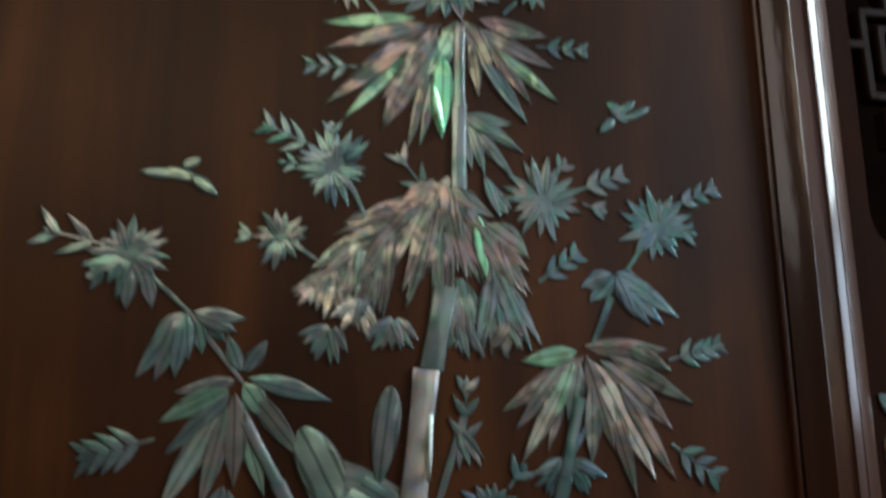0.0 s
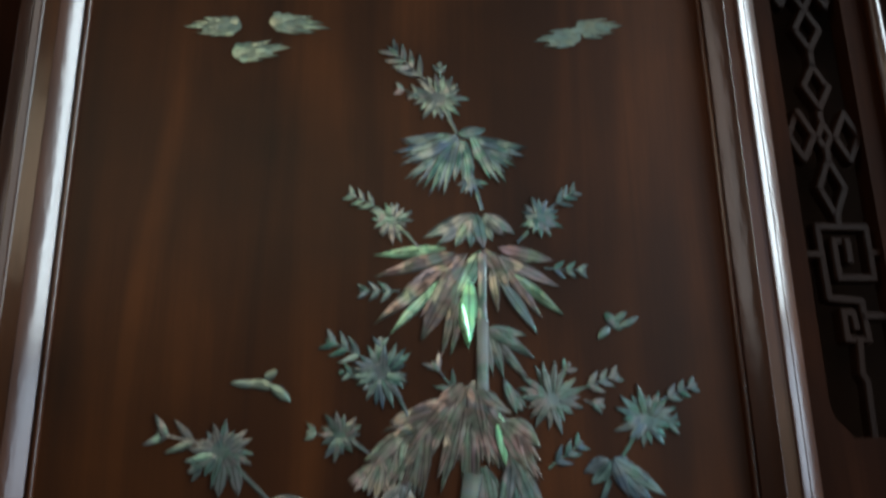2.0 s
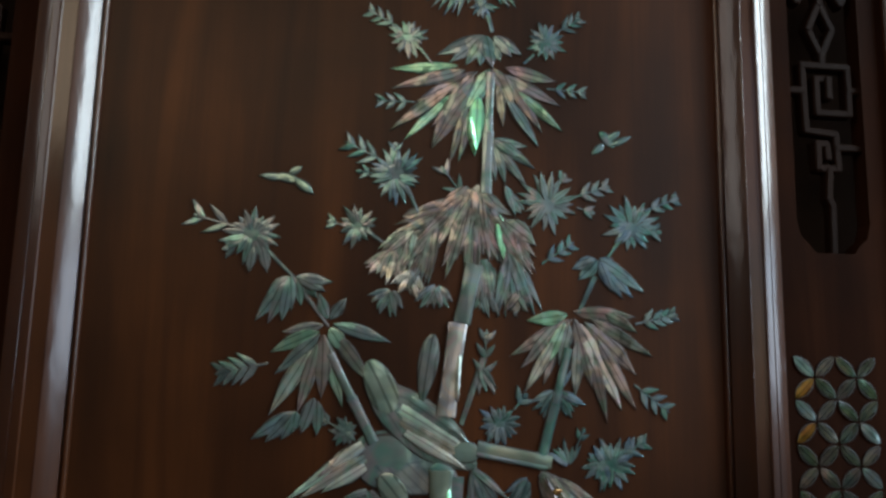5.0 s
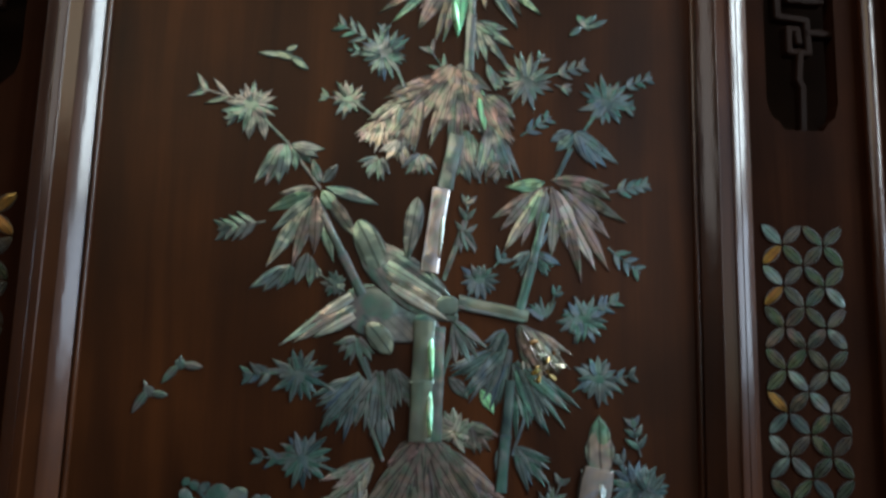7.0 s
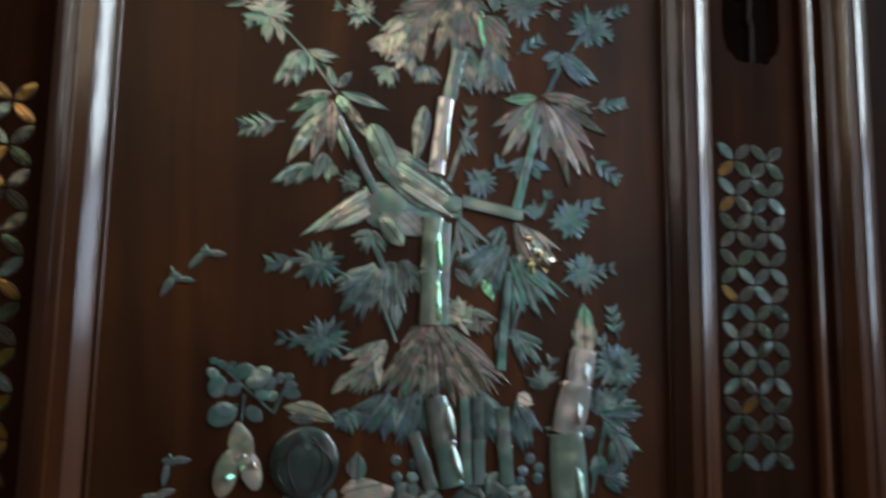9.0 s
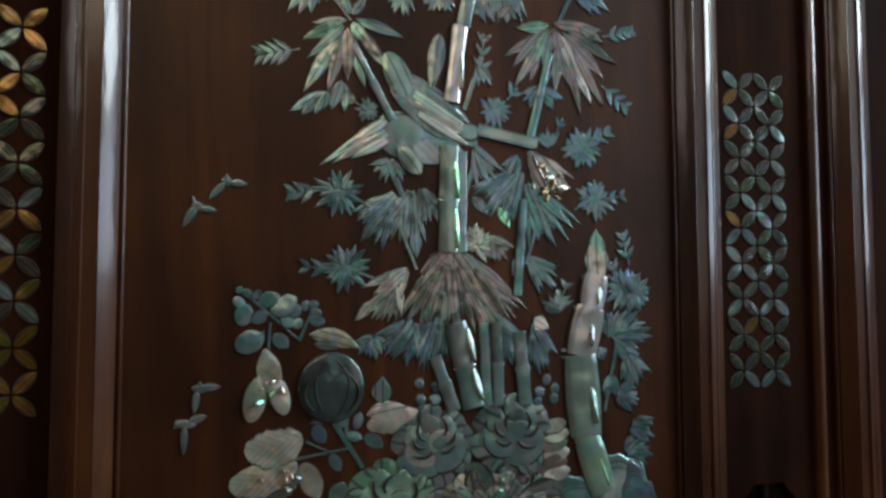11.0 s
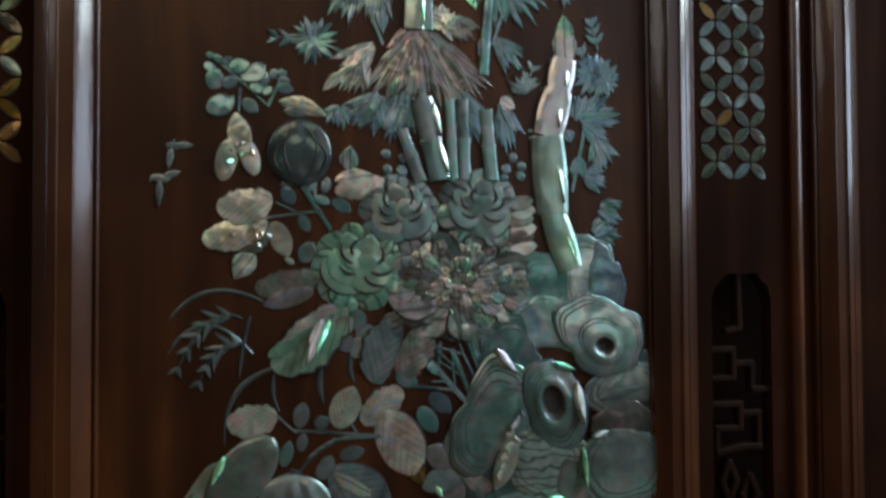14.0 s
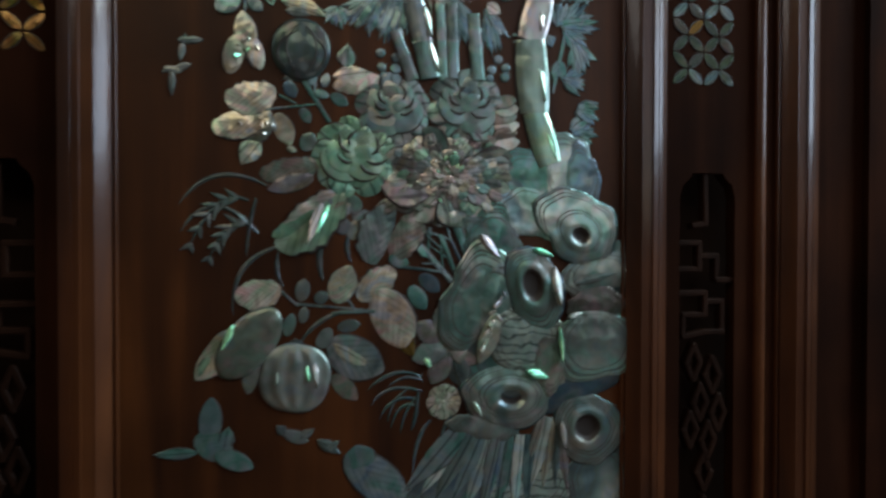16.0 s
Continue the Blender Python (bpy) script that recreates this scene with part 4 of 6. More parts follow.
motif("bamboo_spray", "narrow-leaved bamboo spray of dull teal shell inlaid in the panel", "inlay", "teal", (92, 1348), "bamboo sprays")
spray(82.4, 1341.7, 103.7, 1356.4, 3, 9.3, 3.9)
motif("bamboo_spray", "narrow-leaved bamboo spray of pale grey-green shell inlaid in the panel", "inlay", "grey", (-109, 1353), "bamboo sprays")
star(-109.4, 1353.7, 18.3, 14, 5)
spray(-119.6, 1358.3, -144.3, 1364.7, 2, 14.5, 4.6)
spray(-114.4, 1347.7, -125.8, 1344, 1, 8.4, 3.8)
leaf(-107.7, 1346.1, -109.4, 1328.8, 6.1)
leaf(-102.6, 1346.4, -98.5, 1329.3, 6.1)
stem(-101.5, 1346.4, -81.8, 1327.4, 2.7)
motif("bamboo_fan", "blue-grey shell bamboo leaves on a slanting stem", "inlay", "grey", (-84, 1327))
leaf(-82.9, 1327.3, -98.1, 1313.4, 7.6)
leaf(-82.9, 1327.3, -104.3, 1298.2, 8.3)
leaf(-82.9, 1327.3, -96.2, 1296.6, 8.3)
leaf(-82.9, 1327.3, -87.3, 1298.1, 8.3)
leaf(-82.9, 1327.3, -81.5, 1305.4, 6.8)
leaf(-80, 1327.5, -55.7, 1324.7, 6.8)
leaf(-80, 1327.5, -60.2, 1318, 6.8)
leaf(-80, 1327.5, -65.1, 1313.3, 6.8)
leaf(-80, 1327.5, -75.9, 1308.3, 6.8)
stem(-82.9, 1328.1, -57.9, 1296.2, 3)
motif("bamboo_spray", "narrow-leaved bamboo spray of violet-grey shell inlaid in the panel", "inlay", "grey", (-43, 1363), "bamboo sprays")
star(-41.7, 1362.4, 13.9, 11, 4.2)
spray(-52, 1362.7, -60.4, 1364.6, 1, 6.9, 3.5)
stem(-34.7, 1358.8, -24.1, 1351.5, 2.3)
motif("bamboo_fan", "great drooping crown of rose and grey shell bamboo leaves", "inlay", "rose", (34, 1392))
fan(26.6, 1383.9, 41.3, 59, 200, 245, 8, 9.4)
fan(13, 1374.2, 23.5, 39.1, 190, 240, 5, 8.6)
fan(-2.2, 1363.3, 23.3, 36.9, 205, 260, 7, 7.8, "pale")
fan(9.4, 1366, 35, 46.7, 235, 265, 6, 8.6)
fan(44.5, 1380, 39.4, 55.1, 285, 310, 6, 8.7)
fan(58.5, 1368.6, 23.5, 43.1, 270, 310, 7, 7.8)
fan(60.6, 1348.6, 31.1, 46.6, 255, 300, 9, 7.8, "grey")
fan(43, 1343.8, 23.2, 38.7, 255, 290, 5, 8.5, "grey")
fan(-17.1, 1346.7, 17.3, 25, 205, 290, 6, 7.7, "pale")
fan(-5.1, 1333.6, 13.4, 21.1, 215, 300, 5, 6.9, "pale")
leaf(3.3, 1374.5, -12.5, 1369.6, 7)
leaf(56.5, 1370.5, 78.4, 1353.5, 11, "rose")
fan(35.6, 1392.6, 47.5, 67.2, 250, 292, 9, 11.9, "rose")
fan(34.8, 1391.7, 27.7, 35.6, 215, 325, 7, 13.4, "rose")
leaf(53.3, 1374.4, 56.7, 1342.4, 7.1, "emerald", bend=0.0)
leaf(47.4, 1336.1, 49.1, 1320.4, 5.4, "grey")
motif("bamboo_spray", "narrow-leaved bamboo spray of blue-grey shell inlaid in the panel", "inlay", "grey", (-20, 1319), "bamboo sprays")
fan(-18, 1320.6, 13.7, 18.2, 195, 300, 5, 6.1)
motif("bamboo_spray", "narrow-leaved bamboo spray of blue-grey shell inlaid in the panel", "inlay", "grey", (10, 1323), "bamboo sprays")
fan(11.2, 1324.2, 14.5, 21, 205, 320, 6, 6.1)
motif("bamboo_culm", "grey-green shell bamboo stem between the leaves", "inlay", "grey", (32, 1320))
culm(36.4, 1339.5, 28.6, 1300.3, 10.8, 12.3, 0, high=1.4)
motif("bamboo_spray", "narrow-leaved bamboo spray of dark grey shell inlaid in the panel", "inlay", "grey", (41, 1320), "bamboo sprays")
fan(43.2, 1324.9, 15.3, 23, 250, 300, 4, 6.9)
fan(66.6, 1321.2, 11.5, 17.3, 230, 300, 4, 6.1, "rose")
motif("bamboo_fan", "arched fan of blue shell bamboo leaves", "inlay", "teal", (123, 1346))
leaf(121.3, 1345.5, 103.5, 1338.7, 7.8)
leaf(121.3, 1345.5, 107.5, 1331.7, 7.8)
leaf(122.6, 1346.8, 154.1, 1324.2, 7.8)
leaf(122.6, 1346.8, 145.9, 1320.6, 7.8)
leaf(122.6, 1346.8, 138.6, 1319.5, 7)
leaf(122.6, 1346.8, 131.4, 1324, 7)
leaf(122.6, 1346.8, 143.8, 1333.3, 7.8)
leaf(122.6, 1346.8, 134.6, 1338.1, 8.6)
stem(119.5, 1334.6, 108, 1309.2, 3.9)
motif("bamboo_fan", "fan of rose and grey shell bamboo leaves on a stem", "inlay", "rose", (104, 1309))
leaf(104, 1310.2, 148, 1308.1, 9.2)
leaf(104, 1305.2, 61, 1279.4, 8.4)
leaf(100.5, 1308.0, 71.8, 1303.5, 8.4, "green")
leaf(95.6, 1303.8, 68, 1271.4, 7.6)
leaf(98.5, 1303.0, 84.2, 1271.9, 9.1, "green")
leaf(101.5, 1302.2, 93.9, 1274.1, 7.6, "grey")
leaf(115.4, 1305.6, 159.2, 1281.2, 7.7)
leaf(111.3, 1303.5, 147.6, 1268.5, 10.7)
leaf(105.0, 1305.8, 116.7, 1260, 9.9, "rose")
leaf(108.4, 1302.8, 136.8, 1245.6, 10.7, "pale")
leaf(107.2, 1292.8, 104.6, 1252.9, 7.6, "rose")
leaf(113.5, 1290.1, 126.8, 1237.1, 6.8)
leaf(120.7, 1292.2, 147, 1245.8, 7.6)
leaf(91.7, 1292.2, 70.3, 1255.7, 6.8, "pale")
leaf(94.5, 1293.3, 83.4, 1260.6, 5.3)
spray(145.9, 1262.4, 168.3, 1245.6, 3, 10.6, 4.5, "teal")
spray(147, 1302.9, 176.4, 1310, 4, 9.2, 4.2, "teal")
leaf(124.5, 1309.8, 148.5, 1297.1, 6.9, "rose")
motif("bamboo_culm", "thin blue-grey shell bamboo branch", "inlay", "teal", (90, 1246))
culm(100.6, 1285.7, 82.1, 1212.1, 5.3, 7.6, 1, high=1.0)
stem(108.4, 1280.3, 94.2, 1257.1, 3.4)
fan(92.6, 1257.1, 16.8, 23.2, 200, 260, 3, 6.7)
fan(94.2, 1257.1, 14.9, 21.7, 285, 335, 3, 6.7)
motif("bamboo_fan", "fan of many-coloured shell bamboo leaves", "inlay", "rose", (-58, 1297))
leaf(-60.4, 1296.9, -87.2, 1291.8, 6.7, "grey")
leaf(-54.9, 1297.5, -17.1, 1286.5, 7.5, "grey")
leaf(-63.2, 1292.5, -93.6, 1278.6, 8.2, "green")
leaf(-62.6, 1291.2, -90.5, 1264.9, 7.4, "grey")
leaf(-67.5, 1282.6, -92.4, 1239.7, 8.8, "pale")
leaf(-64.1, 1285.3, -75.4, 1240.2, 7.4, "rose")
leaf(-60.4, 1291.0, -60.5, 1249.9, 9.6, "rose")
leaf(-60.4, 1290.4, -54.4, 1263.8, 5.9, "rose")
leaf(-56.8, 1295.2, -46.4, 1279.5, 9, "green")
leaf(-55.4, 1293.3, -29.4, 1260.2, 8.2, "rose")
leaf(-57.8, 1283.1, -46.9, 1245.2, 7.4, "green")
leaf(-58.2, 1300.7, -64.6, 1317.8, 6, "grey")
leaf(-56.9, 1300.4, -46.6, 1314.8, 6, "grey")
motif("bamboo_spray", "narrow-leaved bamboo spray of grey-blue shell inlaid in the panel", "inlay", "grey", (-109, 1269), "bamboo sprays")
spray(-94.5, 1271.7, -124.6, 1264.6, 4, 13.2, 4.4)
motif("bamboo_spray", "narrow-leaved bamboo spray of grey-blue shell inlaid in the panel", "inlay", "grey", (-82, 1238), "bamboo sprays")
leaf(-75.5, 1242.3, -102.9, 1224.7, 7.3)
leaf(-75.5, 1242.3, -94, 1222.8, 7.3)
leaf(-75.5, 1242.3, -84.3, 1224.4, 7.3)
leaf(-75.5, 1242.3, -78.2, 1229.1, 7.3)
leaf(-64.5, 1250.9, -72.1, 1228.2, 8)
leaf(-62.6, 1249.1, -62.5, 1227, 6.6)
motif("bamboo_culm", "thin grey-green shell bamboo branch", "inlay", "grey", (-39, 1253))
culm(-55.9, 1278.5, -26.4, 1223.2, 4.8, 7.4, 1, high=1.0)
stem(-60.4, 1274.6, -46.2, 1261.2, 2.6)
motif("bamboo_spray", "narrow-leaved bamboo spray of dim grey shell inlaid in the panel", "inlay", "dark", (-46, 1232), "bamboo sprays")
star(-44.7, 1229.9, 9.4, 9, 3.6)
spray(-51, 1233.3, -59.5, 1238.4, 1, 6.5, 3.3)
motif("bamboo_culm", "pale shell bamboo stem with a highlight along its edge", "inlay", "pale", (23, 1274))
culm(26.3, 1300.2, 19.3, 1240.4, 12.4, 13.4, 0, "lilac", high=2.4)
glint(29.8, 1297, 25.2, 1250, 2.6, "pearl", out=3.0)
motif("bamboo_culm", "thin grey shell bamboo twig with small leaves", "inlay", "grey", (38, 1259))
stem(43.8, 1278.1, 29.4, 1235.2, 4.5)
spray(42.9, 1259.4, 45.5, 1295.2, 3, 10.4, 4.1)
fan(42, 1272.4, 16.8, 22.4, 250, 310, 3, 6)
motif("bamboo_spray", "narrow-leaved bamboo spray of blue-green shell inlaid in the panel", "inlay", "teal", (58, 1238), "bamboo sprays")
star(54.5, 1235.8, 14, 12, 4.4)
spray(64.3, 1245.2, 71.9, 1254.6, 1, 9.6, 4.1)
stem(48.2, 1230.2, 45.7, 1221.1, 1.8)
motif("bamboo_spray", "narrow-leaved bamboo spray of dim teal shell inlaid in the panel", "inlay", "teal", (130, 1212), "bamboo sprays")
star(129, 1210.8, 16.9, 13, 4.8)
spray(138.5, 1218.2, 151.9, 1224.4, 2, 8.9, 3.7)
motif("bamboo_spray", "narrow-leaved bamboo spray of dim teal shell inlaid in the panel", "inlay", "teal", (99, 1217), "bamboo sprays")
fan(99.9, 1210.3, 11, 17.5, 60, 150, 4, 4.8)
spray(105, 1220.5, 110.9, 1233.4, 1, 6.6, 3.3)

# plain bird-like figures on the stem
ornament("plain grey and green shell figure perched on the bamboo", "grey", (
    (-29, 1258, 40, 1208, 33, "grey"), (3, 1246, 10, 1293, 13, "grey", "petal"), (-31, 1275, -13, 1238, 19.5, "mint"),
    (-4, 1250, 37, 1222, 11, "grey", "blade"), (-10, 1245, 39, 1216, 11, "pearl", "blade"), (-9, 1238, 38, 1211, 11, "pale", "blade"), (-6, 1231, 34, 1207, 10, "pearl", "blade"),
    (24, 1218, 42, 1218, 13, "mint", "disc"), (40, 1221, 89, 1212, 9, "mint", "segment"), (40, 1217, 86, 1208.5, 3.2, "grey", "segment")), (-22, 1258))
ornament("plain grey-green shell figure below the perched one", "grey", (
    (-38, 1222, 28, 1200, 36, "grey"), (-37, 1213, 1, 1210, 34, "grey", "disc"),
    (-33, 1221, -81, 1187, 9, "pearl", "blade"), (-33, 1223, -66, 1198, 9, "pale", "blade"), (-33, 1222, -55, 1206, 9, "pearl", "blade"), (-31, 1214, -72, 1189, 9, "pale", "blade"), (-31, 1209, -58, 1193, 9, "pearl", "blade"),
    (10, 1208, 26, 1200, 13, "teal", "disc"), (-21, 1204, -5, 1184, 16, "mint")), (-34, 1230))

# the lower bamboo
motif("bamboo_spray", "narrow-leaved bamboo spray of blue-grey shell inlaid in the panel", "inlay", "teal", (-68, 1169), "bamboo sprays")
star(-66.8, 1168.2, 17.3, 14, 4.7)
spray(-80.1, 1168.9, -101.6, 1167.3, 3, 10.2, 4.3)
stem(-55.8, 1165.8, -41.7, 1157.6, 2.4)
motif("bamboo_fan", "wide fan of slate-grey shell bamboo leaves", "inlay", "grey", (-20, 1171))
fan(-24.2, 1168.5, 29.9, 45.9, 205, 262, 9, 9.6, "teal")
fan(-12.3, 1172.1, 32, 46, 232, 285, 8, 8.8, "grey")
fan(-4.3, 1174, 24.1, 38.1, 255, 320, 6, 8)
leaf(-10.6, 1143.1, -8.3, 1120.7, 8)
stem(-19.3, 1140.9, -8, 1112.9, 3.2)
stem(-24.6, 1180.5, -17.7, 1164.7, 5.6)
fan(-28.3, 1194.4, 16, 20.8, 200, 320, 5, 6.4, "grey")
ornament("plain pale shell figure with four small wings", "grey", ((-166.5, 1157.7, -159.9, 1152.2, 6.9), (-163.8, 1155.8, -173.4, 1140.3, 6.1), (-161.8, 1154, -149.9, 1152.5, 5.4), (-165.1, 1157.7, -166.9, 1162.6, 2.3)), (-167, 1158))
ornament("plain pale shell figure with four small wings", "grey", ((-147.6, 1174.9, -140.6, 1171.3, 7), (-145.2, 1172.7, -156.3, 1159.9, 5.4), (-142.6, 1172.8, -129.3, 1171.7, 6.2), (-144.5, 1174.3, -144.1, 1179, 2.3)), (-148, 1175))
motif("bamboo_spray", "narrow-leaved bamboo spray of blue-green shell inlaid in the panel", "inlay", "teal", (-61, 1113), "bamboo sprays")
star(-61.3, 1113.4, 17.9, 14, 5.1)
spray(-74.3, 1113.1, -89.7, 1114.3, 2, 9.3, 4.3)
stem(-51.5, 1110.5, -33.7, 1103.9, 2.3)
motif("bamboo_fan", "fan of shell bamboo leaves with gold sparkles over a blue one", "inlay", "teal", (82, 1197))
fan(76, 1191, 34, 52, 200, 262, 11, 9, "teal")
fan(80, 1180, 36, 58, 272, 330, 12, 9, "teal")
fan(73.7, 1200.8, 12.4, 20.6, 210, 260, 3, 7.4)
# bright green leaf that stands in for a cyan glint beside the fan
leaf(56.6, 1161.2, 66, 1144.9, 7.3, "emerald")
fan(81.3, 1205.3, 28.9, 43.4, 285, 328, 8, 8.3, "rose")
fan(88.5, 1203.6, 29, 41.4, 300, 330, 4, 7.5, "pale")
chip(96.5, 1194.9, 2.2, 169, "amber", 3)
chip(106.8, 1189.6, 1.1, 83, "amber", 3)
chip(89.7, 1194.5, 2.3, 20, "amber", 3)
chip(97.4, 1172.8, 1.8, 103, "amber", 3)
chip(98.1, 1178.3, 1.4, 164, "amber", 3)
chip(103.2, 1172.4, 2.2, 24, "amber", 3)
chip(104.2, 1175, 1, 156, "amber", 3)
chip(98.6, 1175.7, 2.4, 157, "amber", 3)
chip(104.3, 1185.5, 1.8, 122, "amber", 3)
chip(103.2, 1186.1, 2, 173, "pearl", 3)
chip(93.6, 1169.6, 1.5, 29, "pearl", 3)
chip(102.6, 1180.6, 1.5, 108, "pearl", 3)
chip(95.3, 1187.4, 1.5, 55, "pearl", 3)
chip(85.7, 1181, 1.5, 86, "pearl", 3)
chip(107.2, 1179.1, 2.4, 4, "pearl", 3)
glint(85.5, 1203, 97.2, 1176.9, 1.5, "lilac", out=2.6)
glint(92.8, 1197.5, 105.7, 1173.9, 1.4, "cream", out=2.6)
glint(98.5, 1190, 110, 1172, 1.3, "lilac", out=2.6)
motif("bamboo_spray", "narrow-leaved bamboo spray of blue-grey shell inlaid in the panel", "inlay", "teal", (138, 1170), "bamboo sprays")
star(137.9, 1170.1, 17.5, 13, 5.4)
spray(147.5, 1170.4, 163.3, 1173.5, 2, 8.3, 4.2)
stem(129.3, 1166.5, 120.7, 1161.2, 2.1)
motif("bamboo_spray", "narrow-leaved bamboo spray of blue-grey shell inlaid in the panel", "inlay", "teal", (127, 1212), "bamboo sprays")
star(124.2, 1211.4, 15.1, 12, 4.6)
spray(136, 1218.3, 149.2, 1224.5, 2, 8.4, 4.2)
motif("bamboo_culm", "thin teal shell bamboo stem", "inlay", "teal", (74, 1127))
culm(77, 1168, 71.5, 1093.6, 6.6, 8.2, 1, high=1.0)
stem(88.9, 1147.2, 78.7, 1117.5, 2.9)
fan(81.2, 1122.8, 22.3, 34.5, 288, 345, 6, 7.3)
leaf(70.4, 1123.3, 67.3, 1107.4, 4.9)
motif("bamboo_culm", "main bamboo stem of pale green shell with a highlight along its edge", "inlay", "green", (16, 1174))
culm(17.2, 1206.6, 16.4, 1126, 15.5, 17.1, 1, "mint", high=3.2)
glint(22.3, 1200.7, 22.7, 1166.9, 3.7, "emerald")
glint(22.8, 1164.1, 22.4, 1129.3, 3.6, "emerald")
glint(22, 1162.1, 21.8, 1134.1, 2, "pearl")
motif("bamboo_culm", "second grey-green shell bamboo stem behind", "inlay", "grey", (26, 1166))
culm(26.8, 1202.9, 26.1, 1126.3, 9.8, 9.8, 1, high=1.2)
stem(40, 1207.6, 29.3, 1166.3, 4.1)
motif("bamboo_spray", "narrow-leaved bamboo spray of grey shell inlaid in the panel", "inlay", "grey", (40, 1199), "bamboo sprays")
fan(37.9, 1207.5, 24.5, 34.8, 265, 320, 5, 7.4)
leaf(34.6, 1168.5, 48.4, 1154.1, 7.3)
spray(45.7, 1166.9, 55.1, 1175.4, 1, 8.1, 4.1)
motif("bamboo_fan", "great drooping crown of dark rose shell bamboo leaves", "inlay", "rose", (17, 1126))
fan(-9.2, 1075.1, 25.4, 37.2, 200, 280, 9, 9.4, "teal")
fan(22.4, 1075.5, 27.6, 43.4, 250, 300, 7, 9.5, "teal")
fan(54.6, 1079.7, 31.9, 47.8, 262, 312, 11, 9.6, "teal")
fan(10.4, 1079.2, 23.6, 39.4, 230, 270, 5, 8.7, "teal")
fan(-14.4, 1112.8, 23.7, 43.4, 195, 250, 9, 7.9, "pale")
fan(-21.9, 1101.8, 21.6, 33.4, 215, 275, 6, 7.9, "pale")
fan(29.4, 1122.4, 52, 68, 285, 322, 8, 11.2, "rose")
fan(17.2, 1126.1, 47.9, 67.8, 232, 300, 12, 13.6, "rose")
fan(19.2, 1126.1, 27.9, 39.9, 215, 325, 8, 15.2, "rose")
leaf(1.3, 1094.5, 0.7, 1071.4, 7.9, "green")
leaf(-40.2, 1090.8, -54.2, 1075.4, 7, "pale")
leaf(85.3, 1076.1, 97.7, 1068.4, 10.4, "pale")
leaf(17.8, 1102.5, 14.6, 1069.6, 11.9, "rose")
motif("bamboo_spray", "narrow-leaved bamboo spray of blue-grey shell inlaid in the panel", "inlay", "teal", (-44, 1058), "bamboo sprays")
fan(-39.9, 1063.5, 13.9, 19.3, 195, 330, 6, 7)
motif("bamboo_fan", "small dome of rose shell leaves at the stem", "inlay", "rose", (41, 1139))
fan(39.4, 1132.6, 12.1, 20.1, -60, 200, 9, 8.8, "pale")
fan(49.5, 1138, 14.1, 24.2, 280, 340, 5, 7.3, "rose")
motif("bamboo_spray", "narrow-leaved bamboo spray of dim grey-green shell inlaid in the panel", "inlay", "grey", (108, 1084), "bamboo sprays")
fan(103.9, 1082.3, 12.1, 19.4, 20, 150, 4, 5.7)
spray(106, 1085.1, 113.1, 1102.2, 2, 8.9, 4)
leaf(93.5, 1083.3, 110.2, 1081.9, 5.6)
motif("bamboo_spray", "narrow-leaved bamboo spray of dim blue-grey shell inlaid in the panel", "inlay", "teal", (165, 1101), "bamboo sprays")
star(164.6, 1098.7, 19, 14, 5.4)
spray(167.9, 1118.2, 162.1, 1142.7, 3, 9.9, 4.6)
spray(158.2, 1109.1, 151.4, 1119.1, 1, 9.1, 4.1)
stem(165.7, 1083, 162.9, 1065, 2.5)

# bamboo shoot and its leaves
motif("bamboo_shoot", "thick jointed bamboo shoot of white and green shell", "inlay", "pale", (131, 1052))
culm(142.4, 940.4, 127.7, 985.8, 21, 26.7, 0, "green", high=3.5)
culm(127.7, 984.4, 123.6, 1047.1, 28.1, 30, 0, "mint", high=3.6)
culm(123.6, 1046.2, 133.6, 1084.3, 28.6, 24, 0, "lilac", high=3.6)
culm(133.6, 1083.4, 139, 1110, 23.9, 20.3, 0, "lilac", high=3.4)
leaf(139.5, 1108.6, 138.8, 1145.2, 21.1, "pale", bend=0.0, kind="blade")
leaf(139.7, 1122.4, 138.7, 1146.1, 14.7, "green", bend=0.0)
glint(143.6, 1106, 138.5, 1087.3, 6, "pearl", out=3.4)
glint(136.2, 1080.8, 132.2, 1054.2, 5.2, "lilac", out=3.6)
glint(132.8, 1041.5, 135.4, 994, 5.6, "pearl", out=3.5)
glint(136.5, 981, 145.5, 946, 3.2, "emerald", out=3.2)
stem(108, 1050.7, 142.1, 1051.1, 2.7, "grey")
stem(109.1, 1045.3, 141.2, 1045.5, 2.7, "grey")
stem(113.1, 986.6, 142.4, 985.9, 2.8, "grey")
stem(118.9, 1084.1, 146.4, 1084.4, 2.7, "grey")
stem(126.2, 1108.4, 149.9, 1108.6, 2.7, "grey")
motif("bamboo_spray", "narrow-leaved bamboo spray of blue shell inlaid in the panel", "inlay", "teal", (161, 1054), "bamboo sprays")
fan(153.3, 1062.8, 25.8, 37.5, -60, 50, 8, 11.2)
fan(150.9, 1060.4, 18.7, 28.1, 60, 130, 4, 9.4)
fan(166.2, 1045.2, 19, 26.1, 250, 330, 5, 10.4)
stem(156, 1053.8, 144.6, 1002.5, 3.8)
leaf(138.6, 1052.7, 143.8, 1041.5, 9.3)
fan(154.3, 1014.5, 18.9, 26, -40, 30, 4, 9.5)
fan(167.3, 990.5, 16.8, 24, -50, 10, 4, 10.6)
fan(162.7, 968.6, 19.2, 26.4, -45, 60, 5, 10.6)
fan(151.5, 1030.5, 9.4, 18.8, 230, 290, 3, 7.5)
